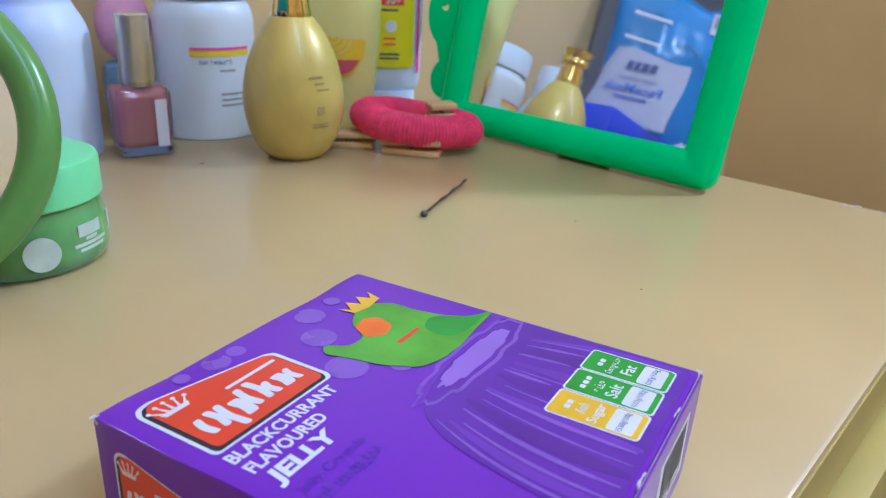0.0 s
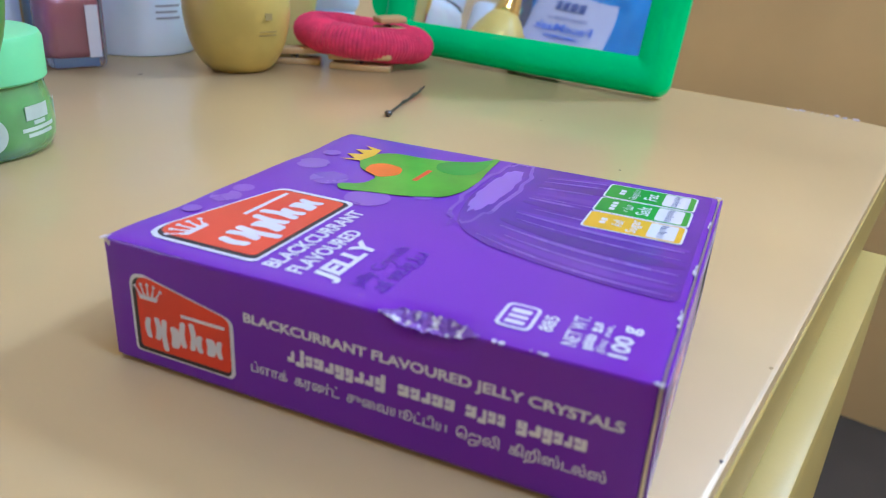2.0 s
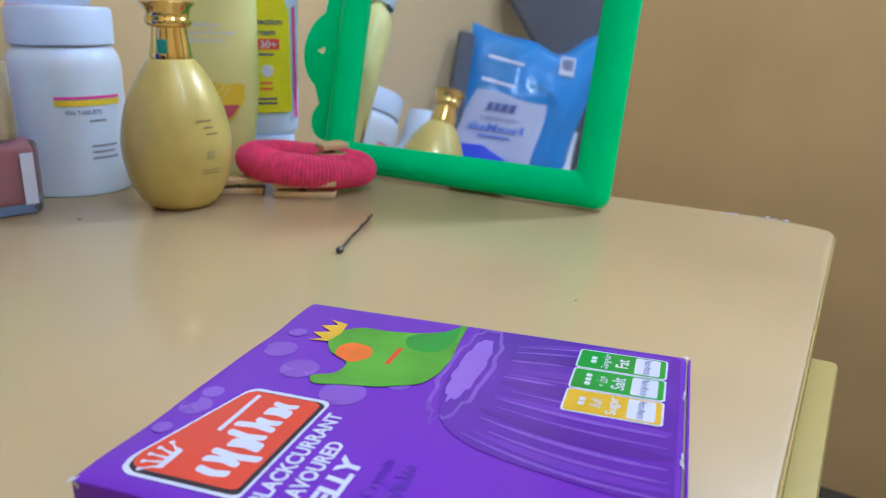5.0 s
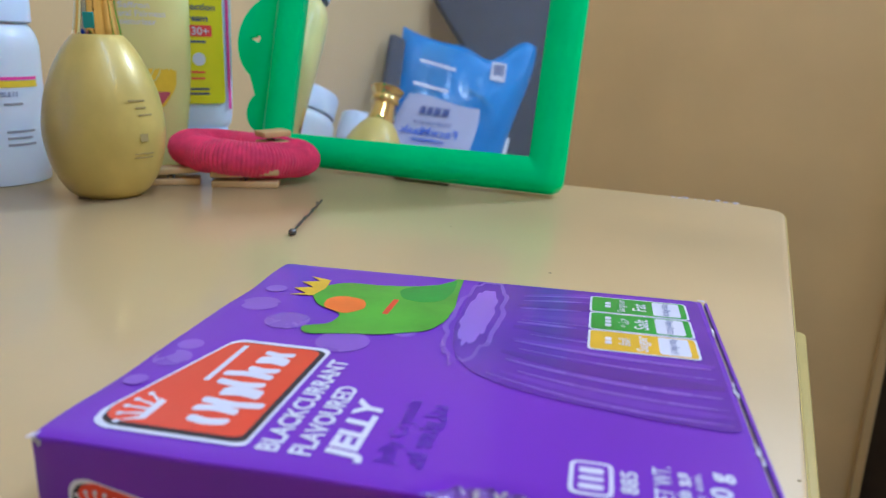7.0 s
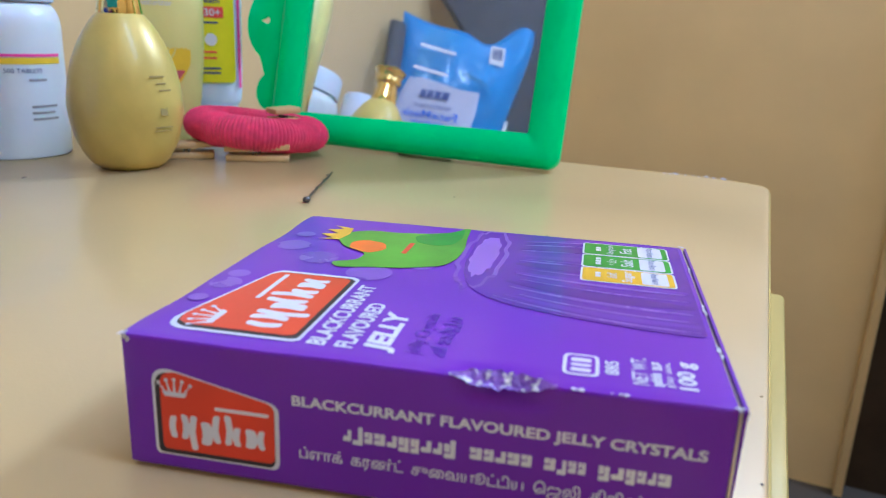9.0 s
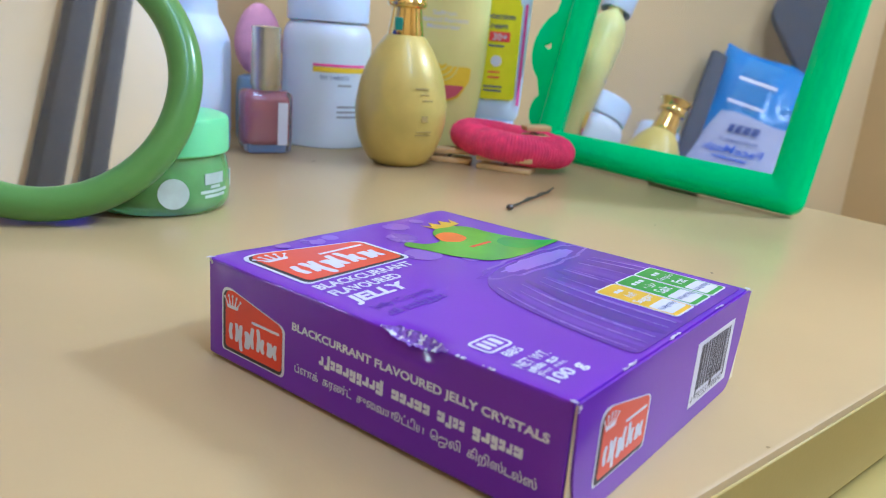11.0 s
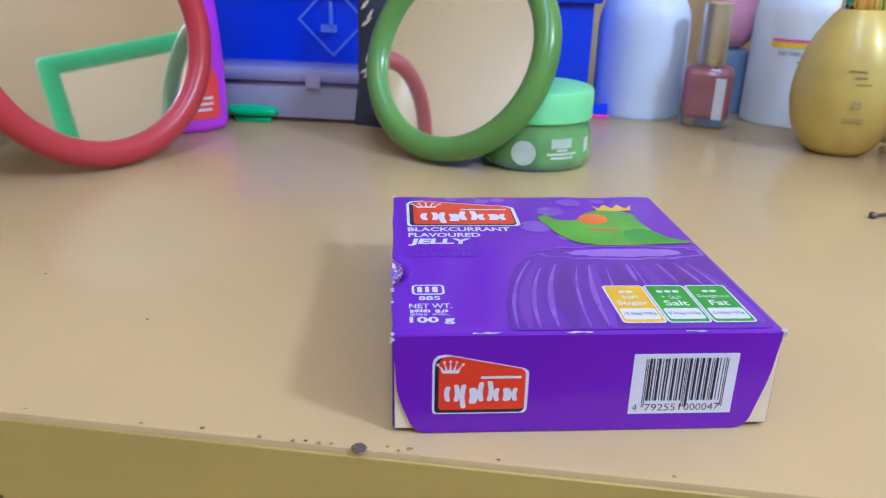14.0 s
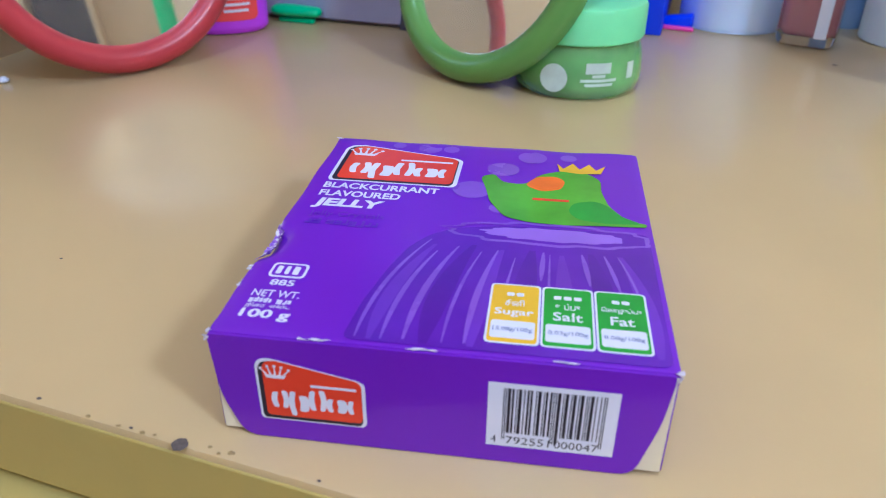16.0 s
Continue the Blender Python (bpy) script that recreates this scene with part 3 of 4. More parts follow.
mark = part("quality_mark", on_top(sheet(rect(5.0, 20.7, 13.3, 26.6, 1.4), 0.04), 0.02), M_WHITEP, carton, "white outlined quality mark")
part("mark_field", on_top(sheet(rect(5.6, 21.3, 12.7, 26.0, 1.0), 0.03), 0.055), M_PURPLE, mark)
for x0, y0, x1, y1 in ((6.4, 22.0, 7.6, 25.3), (8.4, 22.0, 9.4, 25.3), (10.2, 22.0, 11.6, 25.3)):
    part("mark_bar", on_top(sheet(rect(x0, y0, x1, y1, 0.4), 0.02), 0.09), M_WHITEP, mark)
part("mark_number", on_top(writing("885", 5.4, 2.3, 0.02, (6.6, 17.5)), 0.0), M_WHITEP, carton)
part("weight_line", on_top(writing("NET WT.", 10.4, 2.5, 0.012, (4.2, 13.0)), 0.0), M_WHITEP, carton)
part("weight_line", on_top(writing("100 g", 10.6, 3.8, 0.03, (4.2, 4.6)), 0.0), M_WHITEP, carton)
for x0, mat, word, ww, value in ((54.7, M_YELLOWP, "Sugar", 8.0, "15.08g/100g"), (65.6, M_GREENP, "Salt", 6.0, "0.03g/100g"), (76.5, M_GREENP, "Fat", 4.8, "0.00g/100g")):
    panel = part("nutrition_panel", on_top(sheet(rect(x0 - 0.45, 4.1, x0 + 10.25, 25.2, 1.2), 0.04), 0.12), M_WHITEP, carton, "rounded traffic-light nutrition panel, %s" % word.lower())
    part("nutrition_field", on_top(sheet(rect(x0, 4.55, x0 + 9.8, 24.75, 1.0), 0.03), 0.165), mat, panel)
    part("nutrition_value_box", on_top(sheet(rect(x0 + 0.5, 5.8, x0 + 9.3, 11.6, 0.8), 0.03), 0.20), M_WHITEP, panel)
    part("nutrition_word", on_top(writing(word, ww, 3.0, 0.015, (x0 + 4.9 - ww / 2, 13.0)), 0.17), M_WHITEP, panel)
    part("nutrition_value", on_top(writing(value, 7.8, 1.7, 0.005, (x0 + 1.0, 7.8)), 0.205), M_INK, panel)
    tamil, tw = {"Sugar": ("சீனி", 4.0), "Salt": ("உப்பு", 5.0), "Fat": ("ெகாழுப்பு", 8.2)}[word]
    part("nutrition_word", on_top(writing(tamil, tw, 2.3, 0.012, (x0 + 4.9 - tw / 2, 17.0)), 0.17), M_WHITEP, panel)
    part("nutrition_bar", on_top(join([sheet(rect(x0 + 4.9 + q - 0.8, 20.6, x0 + 4.9 + q + 0.8, 21.9, 0.45), 0.03) for q in ((-1.0, 1.0) if word != "Salt" else (-2.1, 0, 2.1))]), 0.20), M_WHITEP, panel)

# end panel print
brand_panel(flap, (9.8, 5.0), 21.4, 15.2, on_front)
code = part("barcode_label", on_front(sheet(rect(56.0, 3.8, 81.0, 20.0), 0.04), 0.02), M_WHITEP, flap, "white barcode label")
bits = "101" + "0111011" + "0010111" + "0010011" + "0110001" + "0111001" + "0110011" + "01010" + "1110010" * 4 + "1011100" + "1000100" + "101"
u = 19.6 / len(bits)
k = 0
while k < len(bits):
    j = k
    while j < len(bits) and bits[j] == "1":
        j += 1
    if j > k:
        tall = k < 3 or 44 < k < 51 or k > 91
        part("barcode_bar", on_front(sheet(rect(59.0 + k * u, 5.6 if tall else 7.4, 59.0 + j * u, 18.8), 0.03), 0.065), M_BLACKP, code)
    k = max(j, k + 1)
part("barcode_number", on_front(join([writing("4", 1.1, 1.9, 0, (56.9, 4.6)), writing("792551", 8.6, 1.9, 0, (59.9, 4.6)), writing("000047", 8.6, 1.9, 0, (69.4, 4.6))]), 0.03), M_BLACKP, code)

# side panel print (reads from the far end to the near one)
brand_panel(carton, (-96.0, 3.2), 22.5, 16.0, on_side)
part("side_line", on_side(writing("BLACKCURRANT FLAVOURED JELLY CRYSTALS", 67.0, 2.5, 0.03, (-70.6, 15.2)), 0.0), M_WHITEP, carton, "white capital lettering")


def glyph_row(spans, y, h, gap, seed):
    """A line of unreadable script as short rounded bars, glyph by glyph."""
    r = random.Random(seed)
    out = []
    for a, b in spans:
        x = a
        while x < b - 0.4 * h:
            w = min(b - x, h * r.uniform(0.55, 0.95))
            lo, hi = y - (0.25 * h if r.random() < 0.2 else 0), y + h + (0.35 * h if r.random() < 0.3 else 0)
            hole = min(w, h) * 0.18
            out.append(sheet(rect(x, lo, x + w, lo + 0.42 * h, 0.4 * hole + 0.1), 0.04))
            out.append(sheet(rect(x + w * 0.55, lo + 0.3 * h, x + w, hi, 0.3 * hole + 0.1), 0.03))
            if r.random() < 0.6:
                out.append(sheet(rect(x, lo + 0.55 * h, x + w * 0.5, y + h, 0.1), 0.035))
            x += w + gap
    return join(out)


part("side_bar", on_side(glyph_row(((-61.5, -42.0), (-40.0, -30.0), (-28.0, -21.5), (-19.5, -8.5)), 10.6, 2.1, 0.32, 3), 0.02), M_WHITEP, carton, "row of short white bars")["kind"] = "stuff"
part("side_line", on_side(writing("ப்ளாக்  கரண்ட்  சுைவயூட்டிய  ெஜலி  கிறிஸ்டல்ஸ்", 64.5, 3.2, 0.012, (-69.4, 5.2)), 0.0), M_WHITEP, carton)

part("subtitle_bar", on_top(glyph_row(((5.6, 9.6), (11.0, 24.6)), 46.0, 2.2, 0.3, 5), 0.02), M_DARKTXT, carton)["kind"] = "stuff"
part("weight_bar", on_top(glyph_row(((4.4, 9.2), (10.4, 14.2)), 10.9, 1.25, 0.2, 7), 0.02), M_WHITEP, carton)["kind"] = "stuff"
part("weight_line", on_top(writing("நிகர  எைட", 9.6, 1.7, 0.012, (4.4, 8.7)), 0.0), M_WHITEP, carton)

# wear: torn card fibres on corners and edges
rng = random.Random(11)


def scuff(cx, cy, cz, lx, ly, put_matrix, count):
    out = []
    for _ in range(count):
        s = rng.uniform(0.25, 0.8)
        ox, oy = rng.uniform(-lx, lx), rng.uniform(-ly, ly)
        pts = [(ox + s * rng.uniform(0.4, 1.5) * math.cos(a) * (1.8 if lx > ly else 0.8), oy + s * rng.uniform(0.3, 0.9) * math.sin(a) * (0.6 if lx > ly else 1.4)) for a in [k * math.pi / 4 for k in range(8)]]
        out.append(sheet(pts, 0.05))
    part("edge_scuff", moved(join(out), Matrix.Translation((cx, cy, cz)) @ put_matrix), M_SCUFF, carton, smooth=False)


FLAT = Matrix.Identity(4)
scuff(21.5, 0.15, BH + 0.02, 3.2, 0.25, FLAT, 8)
scuff(43.0, 0.15, BH + 0.02, 2.6, 0.25, FLAT, 7)
scuff(68.0, 0.15, BH + 0.02, 4.0, 0.15, FLAT, 5)
scuff(0.1, -1.1, BH - 0.8, 0.3, 0.6, STAND, 4)
scuff(0.2, 0.3, BH + 0.02, 0.2, 0.5, FLAT, 4)
scuff(BW - 0.3, 0.2, BH + 0.02, 0.4, 0.4, FLAT, 4)
scuff(BW - 0.6, -1.12, BH - 0.5, 0.3, 0.4, STAND, 3)
scuff(0.2, BD - 0.4, BH + 0.02, 0.4, 0.3, FLAT, 4)
scuff(-0.03, BD - 1.0, BH - 0.9, 0.5, 0.6, SIDE, 3)


def crumple():
    """Torn, crushed skin over the dented edge."""
    bm = bmesh.new()
    rows = []
    for i in range(41):
        y = 27.0 + 17.0 * i / 40
        k = math.exp(-((y - 35.5) / 6.5) ** 4)
        half = 0.25 + 2.3 * k * (0.75 + 0.5 * noise.noise(Vector((y * 0.7, 0, 5))))
        row = []
        for j in range(13):
            v = (j / 12 - 0.5) * 2
            x = max(0.0, v) * half * 1.5 + 1.5 * k * (1 - abs(v))
            z = BH - max(0.0, -v) * half * 0.9 - 1.6 * k * (1 - abs(v))
            n = noise.noise(Vector((y * 1.1, v * 2.5, 2))) * 0.55 * k
            row.append(bm.verts.new((x - 0.12 - n * 0.4, y, z + 0.14 + n)))
        rows.append(row)
    for a, b in zip(rows, rows[1:]):
        for j in range(12):
            bm.faces.new((a[j], a[j + 1], b[j + 1], b[j]))
    return bm


part("crushed_edge", crumple(), M_CRUMPLE, carton, "torn silvery crease on the crushed edge")
scuff(0.05, 20, BH + 0.0, 0.10, 5.0, FLAT, 5)

# ---- round framed mirrors ----
def round_mirror(m, rim_mat, label, rim_label, size, silver):
    """A round table mirror, its base at the origin, facing -y, leaning back."""
    ob = thing("round_mirror", m, label, "mirror")
    t = 6.8
    R = size - t
    c = R + t
    bm = bmesh.new()
    prof = [(-t * math.cos(math.pi * i / 14), -7.0 * math.sin(math.pi * i / 14)) for i in range(15)] + [(t * 0.9, 4), (t * 0.7, 5.2), (-t * 0.7, 5.2), (-t * 0.9, 4)]
    rings = []
    for k in range(72):
        a = 2 * math.pi * k / 72
        rings.append([bm.verts.new(((R + p) * math.cos(a), q, c + (R + p) * math.sin(a))) for p, q in prof])
    for k in range(72):
        a, b = rings[k], rings[(k + 1) % 72]
        for i in range(len(prof)):
            j = (i + 1) % len(prof)
            bm.faces.new((a[i], a[j], b[j], b[i]))
    part("frame", bm, rim_mat, ob, rim_label)
    part("glass", moved(lathe([(0, 0), (R - 2, 0), (R - 2, 1.5), (0, 1.5)], 64), Matrix.Translation((0, 0.6, c)) @ pose(0, 0, 0, 90)), silver, ob, "silvered mirror glass")
    part("backing", moved(lathe([(0, 0), (R, 0), (R - 1, 2.5), (0, 3.0)], 48), Matrix.Translation((0, 6.0, c)) @ pose(0, 0, 0, -90)), M_BACK, ob, "dark back plate")
    return ob


round_mirror(place(19, 241, 1.6, rz=-39.2, rx=-22.7), M_GREENRIM, "round mirror in a glossy green plastic frame, leaning back", "glossy green rim", 59.2, M_HAZY)
round_mirror(place(-139.5, 233, 0.6, rz=48, rx=-10), M_REDRIM, "round mirror in a red plastic frame, leaning towards the wall", "red rim", 66.0, M_MIRROR)

# ---- rectangular hanging mirror set on its long side ----
def round_rect(x0, z0, x1, z1, r, n=6):
    out = []
    for cx, cz, a0 in ((x1 - r, z1 - r, 0), (x0 + r, z1 - r, 90), (x0 + r, z0 + r, 180), (x1 - r, z0 + r, 270)):
        for k in range(n + 1):
            a = radians(a0 + 90 * k / n)
            out.append((cx + r * math.cos(a), cz + r * math.sin(a)))
    return out


def loops(rows):
    """Skins closed loops of equal count; rows of (outline, y)."""
    bm = bmesh.new()
    rings = [[bm.verts.new((x, y, z)) for x, z in pts] for pts, y in rows]
    for a, b in zip(rings, rings[1:] + rings[:1]):
        for i in range(len(a)):
            j = (i + 1) % len(a)
            bm.faces.new((a[i], a[j], b[j], b[i]))
    return bm


hm = thing("wall_mirror", place(336, 48.5, 2.1, rz=-103.7, rx=-12.9), "rectangular mirror in a bright green plastic frame, set on its side", "mirror")
X0, X1, ZT = -206.4, 3.5, 172.0
outer, inner = (X0, 0.0, X1, ZT), (X0 + 20.5, 20.3, X1 - 20.8, ZT - 20.5)


def inset(b, d):
    return (b[0] + d, b[1] + d, b[2] - d, b[3] - d)


part("frame", loops([(round_rect(*inset(outer, 1.5), 7), 9), (round_rect(*outer, 8), 6), (round_rect(*outer, 8), 1), (round_rect(*inset(outer, 2.0), 7), -2.5), (round_rect(*inset(outer, 6.0), 5), -4.5), (round_rect(*inset(outer, 12.0), 4), -4.0), (round_rect(*inset(inner, -2.5), 2), -1.5), (round_rect(*inner, 1.2), 0.5), (round_rect(*inner, 1.2), 6), (round_rect(*inset(inner, -3), 2), 9)]), M_BRIGHTGREEN, hm, "bright green moulded frame")
part("glass", block(inner[2] - inner[0] + 3, 2.0, inner[3] - inner[1] + 3, at=((inner[0] + inner[2]) / 2, 4.5, inner[1] - 1.5)), M_MIRROR, hm, "silvered mirror glass", smooth=False)
part("backing", block(inner[2] - inner[0] + 8, 2.0, inner[3] - inner[1] + 8, at=((inner[0] + inner[2]) / 2, 7.2, inner[1] - 4)), M_BACK, hm, "dark back board", smooth=False)


def scallop():
    """Hanging flange: two lobes beside the frame with a keyhole through the larger one."""
    pts = []
    for cx, cz, r, a0, a1 in ((-211.0, 128.0, 15.0, 95, 225), (-209.0, 82.0, 29.5, 118, 238), (-210.0, 33.0, 14.0, 128, 262)):
        pts += [(cx + r * math.cos(radians(a0 + (a1 - a0) * k / 12)), cz + r * math.sin(radians(a0 + (a1 - a0) * k / 12))) for k in range(13)]
    pts += [(-205.0, 18.0), (-205.0, 146.0)]
    bm = bmesh.new()
    edge = [bm.verts.new((x, 3.0, z)) for x, z in pts]
    hole = [bm.verts.new((-222.5 + 3.6 * math.cos(a) * (1.45 if math.cos(a) < 0 else 1), 3.0, 82.0 + (2.9 if math.cos(a) > -0.2 else 1.4) * math.sin(a))) for a in [2 * math.pi * k / 20 for k in range(20)]]
    es = [bm.edges.new((l[k], l[(k + 1) % len(l)])) for l in (edge, hole) for k in range(len(l))]
    bmesh.ops.triangle_fill(bm, use_beauty=True, edges=es)
    up = bmesh.ops.extrude_face_region(bm, geom=list(bm.faces))
    bmesh.ops.translate(bm, vec=(0, 2.4, 0), verts=[v for v in up["geom"] if isinstance(v, bmesh.types.BMVert)])
    return bm


part("hanging_flange", scallop(), M_BRIGHTGREEN, hm, "scalloped flange with a keyhole")
part("prop_stand", block(40, 3, 120, 1, at=(-100, 0, 0)), M_BACK, hm, m=pose(0, 0.033, 0.002, 9, 0, 0))

# ---- gold perfume bottle ----
gold = thing("perfume_bottle", place(262, 275), "egg-shaped frosted gold perfume bottle with a flared gilt neck", "bottle")
part("body", lathe(smooth_profile([(0, 0.6), (13, 0), (16.5, 0.8), (21, 5), (26.2, 15), (29.0, 28), (29.2, 38), (26.8, 52), (22.5, 64), (17.0, 74), (12.8, 79.5), (11.2, 81)], 4), 64), M_GOLDGLASS, gold, "frosted gold glass egg")
part("neck", lathe([(11.4, 80), (11.6, 81), (11.2, 84), (10.2, 90), (9.6, 95), (9.4, 97), (0, 97)], 40), M_GOLD, gold, "polished gilt neck")
part("collar", lathe(smooth_profile([(9.0, 96.8), (11.6, 97.6), (12.4, 100), (11.4, 102.5), (12.0, 105), (14.2, 108.5), (14.4, 110), (11.5, 110.6), (8.5, 109.5), (0, 109)], 3), 40), M_GOLD, gold, "flared gilt collar")
part("teal_ring_mark", block(5, 0.7, 7.5, 0.3, 1, at=(0, 0, 0)), M_TEAL, gold, "small teal sticker on the neck", m=pose(-0.0106, -0.0035, 0.0835, 6, 0, -70))
for k, (a, z, w, h) in enumerate(((-112, 50, 9, 1.0), (-108, 46.5, 6, 0.8), (-104, 43.0, 8, 0.9), (-108, 32, 4.5, 4.0), (-108, 24, 11, 0.6), (-108, 22, 11, 0.6))):
    r = {50: 27.7, 46.5: 28.3, 43: 28.8, 32: 29.5, 24: 28.8, 22: 28.2}[z]
    part("faint_mark", block(w, 0.25, h, 0.1, 1, at=(0, 0, -h / 2)), M_GOLDINK, gold, m=pose(r * math.cos(radians(a)) * MM, r * math.sin(radians(a)) * MM, z * MM, -8, 0, a + 90))

# ---- plain white bottle ----
wb = thing("white_bottle", place(175, 388), "plain bluish-white plastic talc bottle", "bottle")
part("body", lathe(smooth_profile([(0, 0.5), (28, 0), (30.6, 1.5), (31.2, 6), (31.4, 40), (31.2, 62), (29.5, 72), (25.5, 80), (23.5, 84), (23.2, 92)], 4), 56), M_WHITEPL, wb)
part("cap", lathe([(22.0, 92.3), (22.6, 93), (22.6, 120), (21, 122.5), (0, 123)], 48), M_WHITEPL, wb, "white screw cap")

# ---- nail polish ----
npb = thing("nail_polish", place(209, 345, 0, rz=-24), "square glass bottle of mauve nail polish with a pale gold cap", "nail polish")
part("glass", block(31, 25, 40, 4.5, 4, at=(0, 0, 0)), M_CLEAR, npb, "thick clear glass bottle")
part("lacquer", block(26, 20, 32, 4.0, 3, at=(0, 0, 5.5)), M_PINK, npb, "mauve lacquer")
part("label", block(6.5, 0.3, 27, 0.1, 1, at=(8.2, -12.75, 6)), M_WHITEP, npb, "narrow white label")
part("collar", lathe([(8.4, 39.5), (8.8, 40), (8.8, 42.5), (7.5, 43), (0, 43)], 32), M_CAPGOLD, npb)
part("cap", lathe(smooth_profile([(9.4, 42.8), (9.7, 44), (9.2, 60), (8.9, 76), (8.4, 79), (0, 79.6)], 4), 32), M_CAPGOLD, npb, "tall pale gold cap")

# ---- tablet jar ----
tj = thing("tablet_jar", place(275, 360), "milky white tablet jar with a thin magenta and yellow label band", "jar")
part("body", lathe(smooth_profile([(0, 0.6), (28, 0), (30.6, 1.6), (31.2, 6), (31.2, 60), (31.0, 74), (29.0, 81), (26.0, 85)], 4), 56), M_MILK, tj)
part("cap", lathe([(27.5, 85.2), (28.6, 86), (28.6, 104), (27.0, 106.5), (0, 107)], 56), M_WHITEPL, tj, "bluish-white screw cap")


def wrap(r, z0, z1, a0, a1, n=16, t=0.25):
    """A thin curved label on a round body."""
    bm = bmesh.new()
    grid = []
    for k in range(n + 1):
        a = radians(a0 + (a1 - a0) * k / n)
        grid.append([bm.verts.new((q * math.cos(a), q * math.sin(a), z)) for q, z in ((r, z0), (r + t, z0), (r + t, z1), (r, z1))])
    for a, b in zip(grid, grid[1:]):
        for i in range(4):
            j = (i + 1) % 4
            bm.faces.new((a[i], b[i], b[j], a[j]))
    bm.faces.new(grid[0])
    bm.faces.new(grid[-1][::-1])
    return bm


def wrapped_words(text, w, h, r, a_mid, z, bold=0.0):
    """Words bent round a body; they read to the viewer's right."""
    bm = writing(text, w, h, bold)
    for v in bm.verts:
        a = radians(a_mid) + (v.co.x - w / 2) / r
        v.co = Vector(((r + 0.35) * math.cos(a), (r + 0.35) * math.sin(a), z + v.co.y))
    return bm


part("magenta_band", wrap(31.2, 56.0, 57.6, -150, -78), M_PINKLAB, tj, "thin magenta label line")
part("yellow_band", wrap(31.2, 52.2, 55.6, -150, -78), M_LABYEL, tj, "yellow label line")
part("label_line", wrapped_words("500 TABLETS", 20, 2.4, 31.2, -122, 47.5), M_INK, tj)
for z, w in ((43.0, 10), (28.5, 16), (25.0, 14), (21.5, 16)):
    part("label_bar", wrap(31.2, z, z + 1.2, -118, -118 + w * 1.85, 6), M_GREYINK, tj)

# ---- green gel jar ----
jar = thing("gel_jar", place(77, 252), "clear green gel jar with a mint green lid", "jar")
part("glass", lathe(smooth_profile([(0, 0.5), (24, 0), (28.6, 1.5), (30.4, 6), (30.2, 15), (28.8, 22), (27.8, 25.5)], 4) + [(0, 25.5)], 56), M_JARGLASS, jar, "thick green clear plastic")
part("gel", lathe(smooth_profile([(0, 3), (20, 3), (25.5, 5), (26.8, 10), (25.8, 20), (0, 20.4)], 3), 40), M_GEL, jar, "green gel")
part("lid", lathe([(27.0, 24.8), (29.4, 25.0), (30.0, 25.7), (30.0, 38.6), (29.2, 40.4), (27.5, 41.2), (0, 41.5)], 64), M_JARLID, jar, "mint green screw lid")
spot = lathe([(0, 0), (6.4, 0), (6.4, 0.3), (0, 0.35)], 28)
part("round_label", moved(spot, pose(0, 0, 0, 90)), M_PALELAB, jar, "round white label", m=pose(-0.0108, -0.0286, 0.0105, -4, 0, -20))
part("label_patch", wrap(30.3, 13.2, 18.0, -84, -62, 8), M_PALELAB, jar)
for z, a0, w in ((11.4, -78, 6), (9.4, -88, 17), (7.4, -84, 13)):
    part("label_bar", wrap(30.3, z, z + 1.3, a0, a0 + w * 1.9, 6), M_PALELAB, jar)
part("label_patch", wrap(30.3, 9.5, 17.0, -44, -36, 4), M_PALELAB, jar)

# ---- beauty sponge on a small bluish pot ----
single("make_up_pot", lathe(smooth_profile([(0, 0.4), (13, 0), (15, 2), (15.5, 20), (15.0, 38), (12, 44), (0, 45)], 4), 36), material("dusty_blue_plastic", (0.22, 0.33, 0.48), 0.4), place(244, 398), "small dusty-blue plastic pot", "pot")
single("beauty_sponge", lathe(smooth_profile([(0, 0), (7, 1.2), (13.5, 8), (16.5, 19), (15.5, 30), (11, 41), (5, 47.5), (0, 49)], 4), 36), M_SPONGE, place(244, 398, 45), "pink egg-shaped make-up sponge", "sponge")


# ---- flat bottles by the corner ----
def flat_bottle(profile, depth, seg=40):
    """A bottle of oval section from (half width, z)."""
    return lathe(profile, seg, 1.0, depth)


lot = thing("lotion_bottle", place(340, 304, 0, rz=-61), "pale yellow lotion bottle with a rose and yellow label", "bottle")
part("body", flat_bottle(smooth_profile([(0, 0.5), (16, 0), (20, 2), (22.5, 8), (26.5, 30), (29.5, 62), (30.2, 95), (30.0, 120), (28, 136), (21, 147), (13, 152), (12.5, 156)], 4), 0.58), M_PALEYEL, lot)
part("cap", lathe([(13.5, 155), (14, 156), (14, 178), (12.5, 180), (0, 180.5)], 36), M_WHITEPL, lot, "white cap")


def bowed(bm, r, depth):
    """Bends a flat print round an oval body of half width r."""
    for v in bm.verts:
        x = max(-r * 0.96, min(r * 0.96, v.co.x))
        v.co = Vector((x, -depth * math.sqrt(max(0.0, 1 - (x / r) ** 2)) * r - 0.12 - v.co.z * 3, v.co.y))
    return bm


